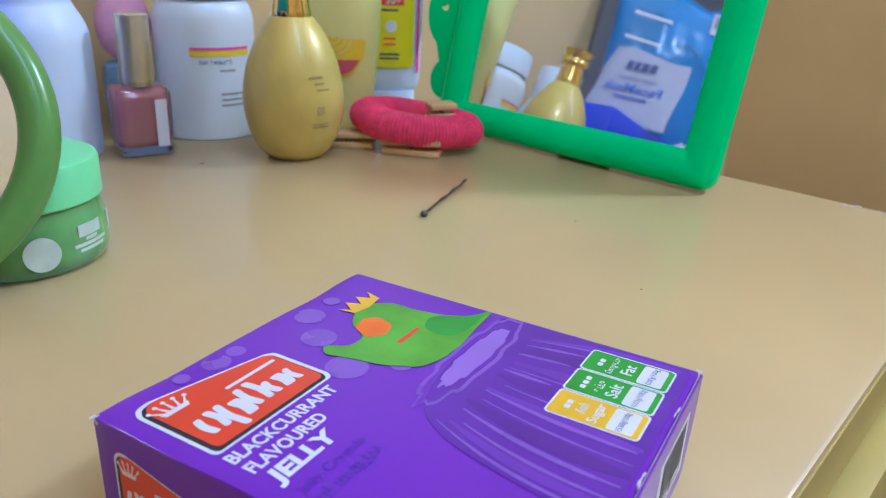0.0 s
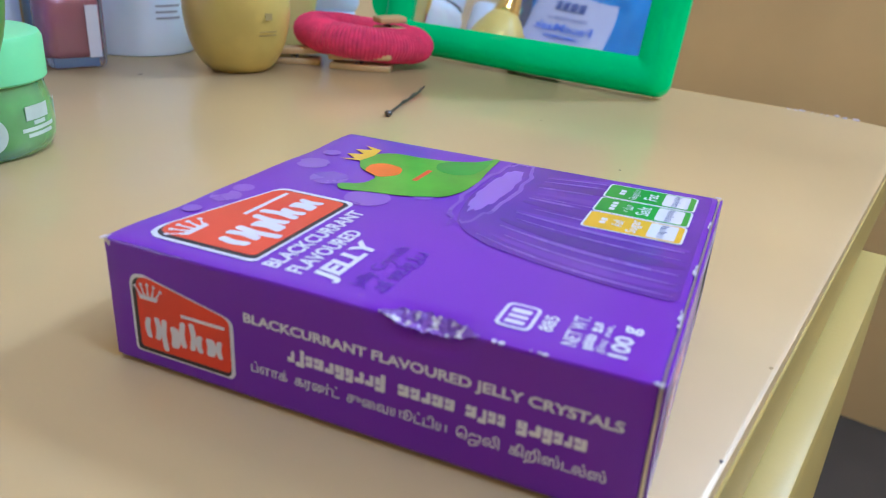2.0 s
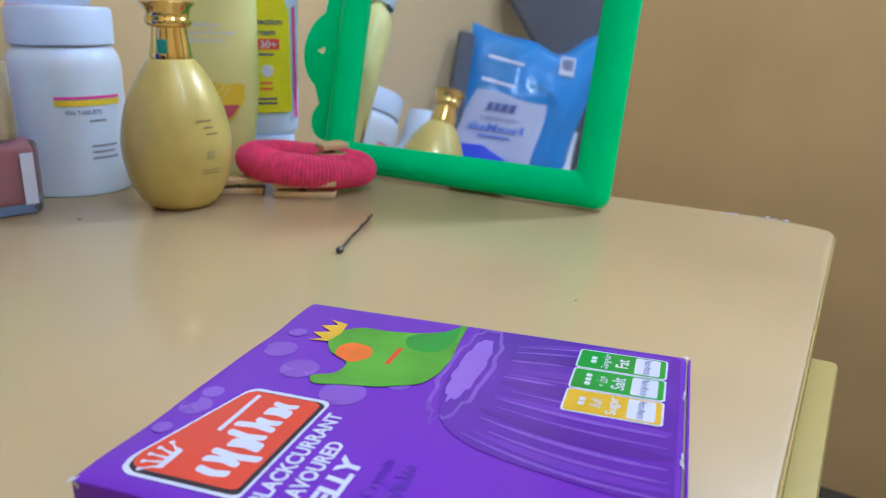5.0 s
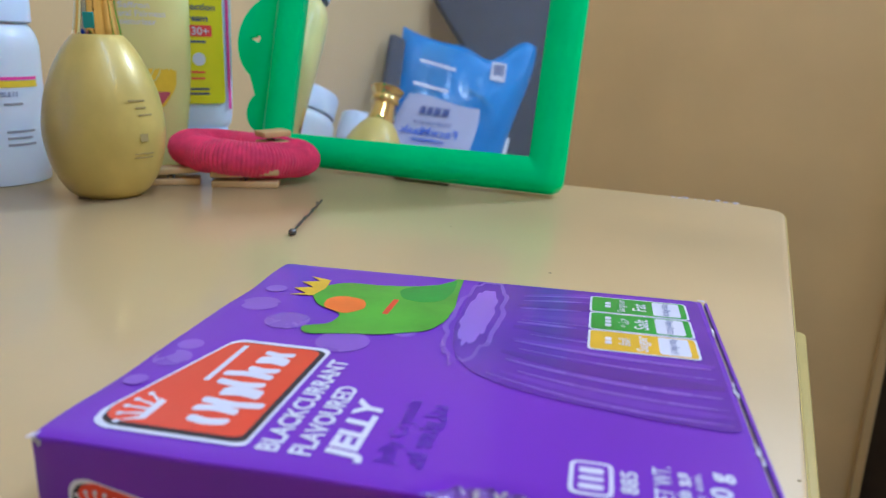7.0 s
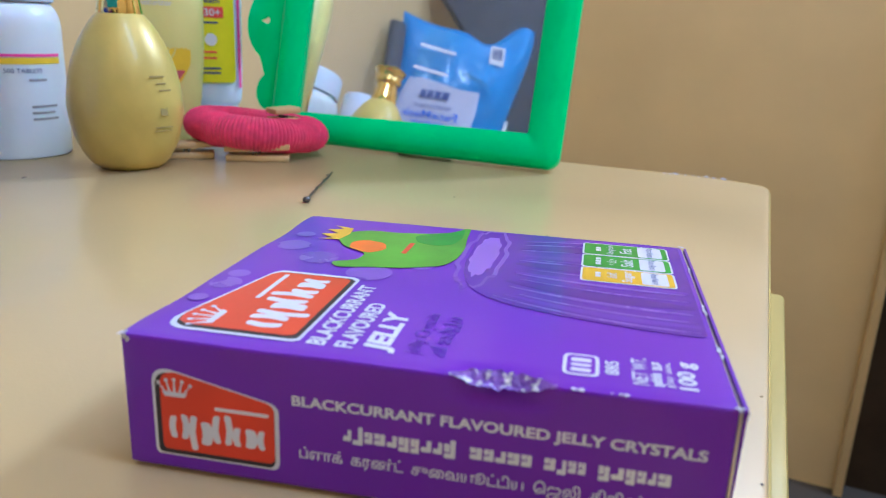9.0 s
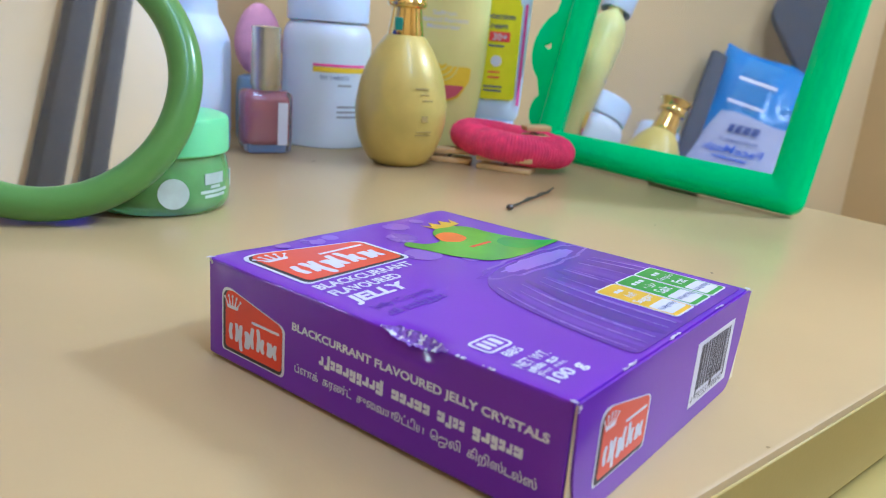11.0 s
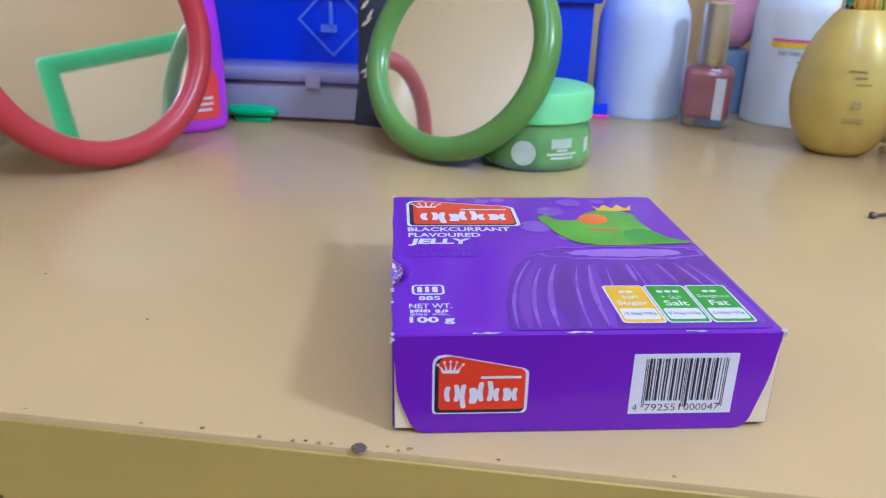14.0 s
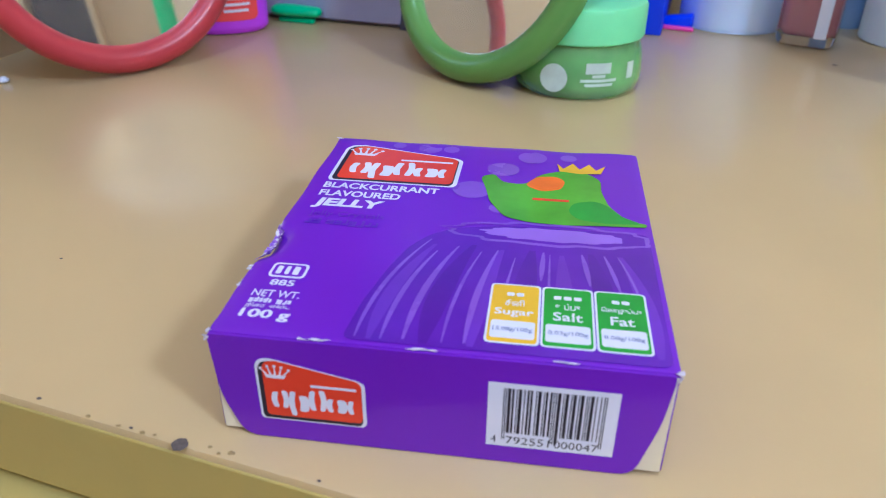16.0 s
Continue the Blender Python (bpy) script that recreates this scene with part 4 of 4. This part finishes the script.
def fine_sheet(pts, cuts=10, lift=0.0):
    """A flat print cut into upright strips so that it can bow."""
    bm = bmesh.new()
    bm.faces.new([bm.verts.new((x, y, lift)) for x, y in pts])
    xs = [p[0] for p in pts]
    for k in range(1, cuts):
        x = min(xs) + (max(xs) - min(xs)) * k / cuts
        bmesh.ops.bisect_plane(bm, geom=list(bm.verts) + list(bm.edges) + list(bm.faces), plane_co=(x, 0, 0), plane_no=(1, 0, 0))
    return bm


lab = part("yellow_label", bowed(fine_sheet(rounded([(-21, 52), (-14, 40), (0, 35), (14, 40), (21, 52), (22.5, 120), (-22.5, 120)], 3)), 29.3, 0.58), M_LABYEL, lot, "ornate yellow label")
part("rose_band", bowed(fine_sheet(rect(-22.0, 80, 22.0, 101), 10, 0.1), 29.3, 0.58), M_LABROSE, lab, "rose label band")
part("rose_foot", bowed(fine_sheet(rounded([(-18, 48.5), (-12.5, 41), (0, 36), (12.5, 41), (18, 48.5)], 2), 10, 0.1), 29.3, 0.58), M_LABROSE, lab)
part("white_field", bowed(fine_sheet(rect(-16, 103, 16, 118), 8, 0.1), 29.3, 0.58), M_WHITEP, lab)
for word, w, z in (("Saffron", 17, 96.2), ("Natural Fairness", 34, 91.6), ("Moisturizer", 24, 87.0)):
    bm = writing(word, w, 3.3, 0.01, (-w / 2, z))
    for v in bm.verts:
        v.co.z = 0.18
    part("label_line", bowed(bm, 29.3, 0.58), M_WHITEP, lab)
back = part("back_label", bowed(fine_sheet(rounded([(-20, 44), (20, 44), (21, 118), (-21, 118)], 5)), 29.3, 0.58), M_LABYEL, lot, "yellow back label", m=pose(0, 0, 0, 0, 0, 180))
part("rose_band", bowed(fine_sheet(rect(-20.6, 76, 20.6, 95), 10, 0.1), 29.3, 0.58), M_LABROSE, back)
part("white_field", bowed(fine_sheet(rect(-12, 98, 10, 115, 1), 8, 0.1), 29.3, 0.58), M_WHITEP, back)
for k in range(5):
    a = radians(30 + 30 * k)
    part("leaf_mark", bowed(fine_sheet([(-1 + q * math.cos(a) - w * math.sin(a), 102 + q * math.sin(a) + w * math.cos(a)) for q, w in ((1.5, 0), (4.5, 1.2), (8, 0), (4.5, -1.2))], 3, 0.16), 29.3, 0.58), M_INK, back)
for z in (80, 84, 88):
    part("label_bar", bowed(fine_sheet(rect(-13, z, 13, z + 1.6), 6, 0.16), 29.3, 0.58), M_WHITEP, back)
for q in (5.5, 9.5, 13.0):
    bm = bmesh.new()
    ring_pts = [(q * math.cos(2 * math.pi * k / 36), 64 + q * math.sin(2 * math.pi * k / 36)) for k in range(36)]
    ring_in = [((q - 0.8) * math.cos(2 * math.pi * k / 36), 64 + (q - 0.8) * math.sin(2 * math.pi * k / 36)) for k in range(36)]
    o_, i_ = [[bm.verts.new((x, y, 0.12)) for x, y in l] for l in (ring_pts, ring_in)]
    for k in range(36):
        j = (k + 1) % 36
        bm.faces.new((o_[k], o_[j], i_[j], i_[k]))
    part("label_ring", bowed(bm, 29.3, 0.58), M_PALEYEL, lab)

tubeob = thing("sun_cream_tube", place(393, 300, 0, rz=-56), "white sun cream tube with lemon yellow label, upside down", "tube")
part("cap", flat_bottle([(0, 0), (20, 0), (21.5, 1), (22.5, 20), (22.0, 21), (0, 21)], 0.62), M_WHITEPL, tubeob, "white flip cap")
part("body", flat_bottle(smooth_profile([(22.5, 21.2), (25.0, 26), (26.0, 40), (27.0, 90), (28.0, 130), (28.5, 160)], 4), 0.50), M_WHITEPL, tubeob)
lab2 = part("lemon_label", bowed(fine_sheet(rect(-17.5, 38, 20.5, 140, 3)), 26.8, 0.52), M_LEMON, tubeob, "lemon yellow label")
for word, w, h, z, mat in (("Protection", 27, 4.2, 98, M_INK), ("Cream", 17, 4.2, 91, M_INK), ("30+", 11, 5.0, 82.4, M_WHITEP)):
    if word == "30+":
        part("red_patch", bowed(fine_sheet(rect(-3, 81.4, 13, 88.6, 0.8), 6, 0.1), 26.8, 0.52), M_REDLAB, lab2)
    bm = writing(word, w, h, 0.015, (2 - w / 2 if word != "30+" else 0, z))
    for v in bm.verts:
        v.co.z = 0.2
    part("label_line", bowed(bm, 26.8, 0.52), mat, lab2)
part("white_seal", bowed(fine_sheet(disc(4, 67, 4.2, 4.2), 6, 0.1), 26.8, 0.52), M_WHITEP, lab2)
for z, w, mat in ((77.5, 12, M_INK), (58, 9, M_REDLAB), (54, 9, M_REDLAB), (47, 14, M_INK), (44, 14, M_INK)):
    part("label_bar", bowed(fine_sheet(rect(3 - w / 2, z, 3 + w / 2, z + 1.3), 5, 0.1), 26.8, 0.52), mat, lab2)
part("pink_stripe", bowed(fine_sheet(rect(22.6, 34, 24.6, 110), 3), 27.6, 0.52), M_PINKLAB, tubeob)

wt = thing("whitening_carton", place(300, 392, 0, rz=-42), "white cosmetic carton with a hot pink band", "carton")
part("body", block(46, 30, 150, 0.8, 2), M_WHITEPL, wt)
part("pink_band", block(46.4, 0.4, 15, at=(0, -15.1, 92)), M_PINKLAB, wt, "hot pink band")
for word, w, h, z, mat in (("QUICK WHITE", 34, 4.0, 111, M_INK), ("Whitening", 24, 4.2, 99.5, M_WHITEP)):
    part("label_line", moved(writing(word, w, h, 0.01, (-w / 2, z)), Matrix.Translation((0, -15.45 if mat is M_WHITEP else -15.1, 0)) @ STAND), mat, wt)
part("label_bar", block(26, 0.3, 2.2, at=(0, -15.4, 94.5)), M_WHITEP, wt)

# ---- hair things ----
def scrunchie():
    bm = bmesh.new()
    N, S = 540, 20
    rings = []
    for k in range(N):
        a = 2 * math.pi * k / N
        rad = 12.6 + 0.40 * math.sin(108 * a) + 0.7 * noise.noise(Vector((3 * math.cos(a), 3 * math.sin(a), 0)))
        R = 31.0 + 1.4 * math.sin(3 * a + 0.5)
        ring = []
        for i in range(S):
            b = 2 * math.pi * i / S
            q = rad + 0.35 * noise.noise(Vector((math.cos(a) * 16, math.sin(a) * 16, b * 2.2)))
            ring.append(bm.verts.new(((R + q * math.cos(b)) * math.cos(a), (R + q * math.cos(b)) * math.sin(a) * 0.68, 0.80 * q * math.sin(b))))
        rings.append(ring)
    for k in range(N):
        a, b = rings[k], rings[(k + 1) % N]
        for i in range(S):
            j = (i + 1) % S
            bm.faces.new((a[i], b[i], b[j], a[j]))
    return bm


single("scrunchie", scrunchie(), M_TERRY, place(325, 230, 16.0, rz=-71) @ pose(0, 0, 0, 0, 5, 0), "raspberry red ribbed terry hair scrunchie resting on wooden clips", "scrunchie")
for x, y, z, rz, w in ((301, 262, 0, -62, 30), (309, 221, 0, -72, 38), (329, 213, 20.5, -40, 17)):
    cl = thing("hair_clip", place(x, y, z, rz=rz), "small pale plywood hair clip", "hair clip", "clips under the scrunchie")
    slat = block(w, 14, 3.4, 0.8, 2)
    for v in slat.verts:
        v.co.z += 2.2 * (v.co.x / (w / 2)) ** 2 * 0.6
    part("upper_slat", slat, M_WOOD, cl, m=pose(0, 0, 0.0050, 0, -3, 0))
    part("lower_slat", block(w * 0.97, 14, 3.6, 0.7, 2), M_WOOD, cl)
    part("spring", tube([(-3, -4, 3), (-3, 4, 3), (0, 4, 4), (0, -4, 4)], 0.8, 8), M_PIN, cl)

pin = thing("bobby_pin", place(211.5, 152, 0, rz=9.5), "dark steel bobby pin lying on the cabinet top", "hair pin")
part("straight_prong", tube([(0, 0, 1.0), (18, 0.8, 1.2), (38, 0.4, 1.4), (56, 0.6, 1.6), (61, 1.8, 1.9)], 0.6, 8), M_PIN, pin)
part("crimped_prong", tube([(0, 0, 1.6), (14, -0.6, 2.2), (22, -0.3, 3.0), (30, -0.8, 2.4), (38, -0.4, 3.3), (46, -0.8, 2.7), (56, -1.6, 4.2)], 0.5, 8), M_PIN, pin)
part("tip", lathe(smooth_profile([(0, 0), (1.6, 0.6), (1.8, 1.8), (1.0, 2.8), (0, 3.0)], 3), 12), M_PIN, pin, m=pose(0, 0, 0))

# ---- things along the back ----
case = thing("plastic_case", place(-70, 347, 0, rz=EDGE), "clear plastic organiser case with dark contents", "case")
part("tray", block(190, 42, 25, 2.5, 2, at=(38, 22, 0)), M_CASEDARK, case, "smoky lower tray")
part("lid", block(194, 46, 8.5, 2.5, 2, at=(38, 22, 25.2)), M_CASE, case, "clear lavender lid")
part("latch", block(10, 2, 9, 0.8, 2, at=(18, -2, 22)), M_CASE, case)
part("front_glaze", block(188, 1.2, 20, 0.4, 1, at=(38, 0.0, 2.5)), M_CASE, case, "clear front wall")
hc = thing("plastic_clip", place(-93, 345, 0, rz=EDGE), "emerald green plastic hair clip in front of the case", "hair clip")
part("body", moved(lathe(smooth_profile([(0, -17), (4.5, -15), (6.0, -6), (5.6, 6), (4.5, 15), (0, 17)], 4), 20, 0.6, 1.0), Matrix.Translation((0, 0, 7)) @ pose(0, 0, 0, 0, 90, 0)), M_CLIP, hc)
part("foot", block(24, 5, 3.5, 1, 2, at=(0, 0, 0)), M_CLIP, hc)

bb = thing("blue_box", place(128, 347, 0, rz=EDGE), "deep blue lidded cardboard box with a faint diamond emblem", "box")
part("body", block(278, 92, 104, 1.2, 2, at=(-139, 46, 0)), M_BLUEBOX, bb)
part("lid", block(288, 100, 30, 1.5, 2, at=(-139, 46, 77)), M_BLUEBOX, bb, "overlapping deep blue lid")


def ring_sheet(outline, k, thick):
    bm = bmesh.new()
    cx, cy = [sum(p[i] for p in outline) / len(outline) for i in (0, 1)]
    inner_ = [(cx + (x - cx) * k, cy + (y - cy) * k) for x, y in outline]
    o_, i_ = [[bm.verts.new((x, y, thick)) for x, y in l] for l in (outline, inner_)]
    for a in range(len(outline)):
        b = (a + 1) % len(outline)
        bm.faces.new((o_[a], o_[b], i_[b], i_[a]))
    return bm


DIA = (-172, 62)
em = part("emblem_diamond", moved(ring_sheet([(DIA[0] - 24, DIA[1]), (DIA[0], DIA[1] - 24), (DIA[0] + 24, DIA[1]), (DIA[0], DIA[1] + 24)], 0.91, 0.1), Matrix.Translation((0, -4.2, 0)) @ STAND), M_BLUELINE, bb, "pale outlined diamond emblem")
part("emblem_bar", moved(join([sheet(rect(DIA[0] - 2, DIA[1] - 6, DIA[0] + 0.5, DIA[1] + 12), 0.1), sheet(rect(DIA[0] - 8, DIA[1] - 8, DIA[0] + 3, DIA[1] - 3), 0.1)]), Matrix.Translation((0, -4.2, 0)) @ STAND), M_BLUELINE, em)

pb = thing("detergent_bottle", place(-130, 322, 0, rz=20), "vivid purple bottle with a coral red label", "bottle")
part("body", flat_bottle(smooth_profile([(0, 0.5), (20, 0), (24.5, 2), (25.5, 8), (25.5, 40), (24, 70), (21, 95), (14, 108), (11, 112), (11, 118)], 4), 0.62), M_PURPLEB, pb)
part("label", bowed(fine_sheet(rounded([(-19, 8), (20, 8), (20, 34), (12, 46), (-6, 52), (-19, 48)], 4)), 25.8, 0.62), M_REDLAB, pb, "coral red label")
for z, w in ((20, 16), (16.5, 16), (13, 14)):
    part("label_bar", bowed(fine_sheet(rect(8 - w / 2, z, 8 + w / 2, z + 1.6), 5, 0.1), 25.8, 0.62), M_WHITEP, pb)
part("cap", lathe([(11.5, 118), (13, 119), (12.5, 134), (0, 135)], 28), M_WHITEPL, pb)

wr = thing("folded_wrapper", place(139, 371, 0, rz=-18), "small folded blue and pink paper wrapper beside the white bottle", "wrapper")
fold = block(21, 11, 7, 1.2, 2)
for v in fold.verts:
    v.co.z *= 1.0 + 0.5 * v.co.x / 21
part("blue_fold", fold, M_BLUEBOX, wr, "deep blue paper")
part("pink_edge", block(23, 3, 2.4, 0.6, 1, at=(1, -7.2, 0)), M_PINKLAB, wr, "pink paper edge")

# ---- packets on the blue box ----
def pillow(w, h, d, seed, n=26):
    """A soft crumpled film pouch standing in the XZ plane, its base at z = 0."""
    bm = bmesh.new()
    front, back = {}, {}
    for i in range(n + 1):
        for k in range(n + 1):
            u, v = i / n, k / n
            e = (4 * u * (1 - u)) ** 0.55 * (4 * v * (1 - v)) ** 0.45
            c = noise.noise(Vector((u * 4 + seed, v * 4, seed * 2))) * 0.25 + noise.noise(Vector((u * 11 + seed, v * 9, 3))) * 0.09
            x = (u - 0.5) * w * (1 + 0.04 * math.sin(v * 5 + seed))
            z = v * h * (1 + 0.06 * math.sin(u * 4.2 + seed))
            front[i, k] = bm.verts.new((x, -d / 2 * (e + c * e), z))
            back[i, k] = front[i, k] if i in (0, n) or k in (0, n) else bm.verts.new((x, d / 2 * (e - c * e), z))
    for i in range(n):
        for k in range(n):
            for g in (front, back):
                f = [g[i, k], g[i + 1, k], g[i + 1, k + 1], g[i, k + 1]]
                if bm.faces.get(f) is None:
                    bm.faces.new(f)
    return bm


LID_Z = 107.0


def bag_film():
    """The wipes bag: full at both ends with a sag between them, and a crimped side seam."""
    bm = pillow(166, 196, 46, 1.7, 34)
    for v in bm.verts:
        u, w = v.co.x / 166 + 0.5, v.co.z / 196
        v.co.z += max(0.0, w - 0.4) * (-34 * math.exp(-((u - 0.30) / 0.16) ** 2) + 16 * math.exp(-((u - 0.10) / 0.10) ** 2) - 10 * u)
        v.co.x += 9 * max(0.0, 0.25 - u) * 4 * math.sin(w * 5.0 + 0.4)
        v.co.y += 1.6 * math.sin(u * 40 + w * 9) * max(0.0, 0.35 - u) * 2
    return bm


bag = thing("wipes_bag", place(0, 418, LID_Z, rz=42.5), "crumpled sky-blue plastic bag of wipes", "bag")
part("pouch", bag_film(), M_BAG, bag, "glossy sky-blue film")
for x0, x1, z in ((10, 56, 138), (14, 58, 108)):
    part("print_strip", block(x1 - x0, 0.6, 4.2, 0.2, 1, at=((x0 + x1) / 2, -24.0, z)), M_WHITEP, bag)
for k in range(13):
    part("print_line", block(44 - (k % 3) * 5, 0.5, 1.1, at=(34 + (k % 3) * 2, -23.6, 164 - k * 4.2 - (9 if k > 4 else 0) - (9 if k > 9 else 0))), M_PALEBLUE, bag)
for k in range(9):
    part("print_line", block(34 - (k % 4) * 4, 0.5, 1.1, at=(2, -24.2, 98 - k * 3.4)), M_PALEBLUE, bag)
for q in (7, 10, 13):
    swirl = [(-22 + q * 1.6 * math.cos(a), -24.4, 112 + q * 0.7 * math.sin(a * 1.3)) for a in [0.3 + k * 0.22 for k in range(16)]]
    part("print_swirl", tube(swirl, 0.5, 6), M_PALEBLUE, bag)
lb = part("bag_label", block(19, 0.6, 24, at=(-54, -19.5, 140)), M_WHITEP, bag, "white barcode sticker", m=pose(0, 0, 0, 0, 4, 0))
for k in range(8):
    part("sticker_bar", block(0.9 + (k % 3) * 0.3, 0.3, 14, at=(-60.5 + k * 1.8, -20.1, 147)), M_INK, lb)

mask = thing("mask_packet", place(74, 386, LID_Z, rz=66, rx=-22), "pale lavender packet of face masks, leaning on the blue bag", "packet")
mask_bm = pillow(104, 100, 9, 4.2)
for v in mask_bm.verts:
    v.co.x *= 1.04 - 0.16 * v.co.z / 100
part("pouch", mask_bm, M_PACK, mask)
for word, w, h, z, mat in (("DISPOSABLE", 46, 4.2, 55, M_INK), ("FaceMask", 70, 12.0, 38, M_BLUEINK)):
    part("label_line", moved(writing(word, w, h, 0.012, (-w / 2, z)), Matrix.Translation((2, -6.2, 0)) @ STAND), mat, mask)
for x0, x1 in ((-14, -6), (-4, 4), (6, 13), (15, 22)):
    part("mark_bar", block(x1 - x0, 0.4, 12, 0.3, 1, at=((x0 + x1) / 2, -6.0, 70)), M_INK, mask)
part("label_bar", block(40, 0.4, 2.2, at=(0, -6.0, 30)), M_BLUEINK, mask)
ts = thing("tissue_packet", place(-36, 384, LID_Z, rz=40, rx=-10), "crumpled white tissue packet with a blue patch", "packet")
part("pouch", pillow(70, 84, 30, 7.7, 20), M_TISSUE, ts)
part("blue_patch", block(22, 0.6, 15, 0.2, 1, at=(-4, -15.5, 44)), M_BLUEINK, ts)
single("lemon_card", block(30, 6, 100, 0.6, 1), M_LEMON, place(-98, 400, LID_Z, rz=38), "tall lemon yellow box", "box")
single("charcoal_case", block(22, 12, 168, 5, 3), M_CHARCOAL, place(86, 436, LID_Z, rz=20, rx=-12), "dark charcoal spectacle case standing on end", "case")
slump = rounded([(-40, 0), (-40, 190), (22, 252), (22, 430), (-160, 430), (-160, 60), (-112, 0)], 9)
single("charcoal_bag", moved(sheet(slump, 18.0, 3.0), Matrix.Translation((0, 12, 0)) @ STAND), M_CHARCOAL, place(-2, 466, LID_Z, rz=42.5), "dark charcoal cloth bag slumped against the wall", "bag")

pouch = thing("patterned_pouch", place(2, 322, 0, rz=-28, rx=-6), "small black cloth pouch with pale leaf strokes, propped on the case", "pouch")
part("cloth", pillow(64, 92, 14, 9.1, 20), M_CHARCOAL, pouch, "black cloth")
rng = random.Random(21)
for k in range(16):
    x, z, a = rng.uniform(-26, 4), rng.uniform(34, 78), rng.uniform(20, 70)
    leaf = sheet([(0, -4.5), (1.1, -1.5), (0.9, 2.0), (0, 5.0), (-0.9, 2.0), (-1.1, -1.5)], 0.15)
    part("leaf_stroke", moved(leaf, Matrix.Translation((x, -8.2, z)) @ STAND @ pose(0, 0, 0, 0, 0, -a)), M_CREAM, pouch)
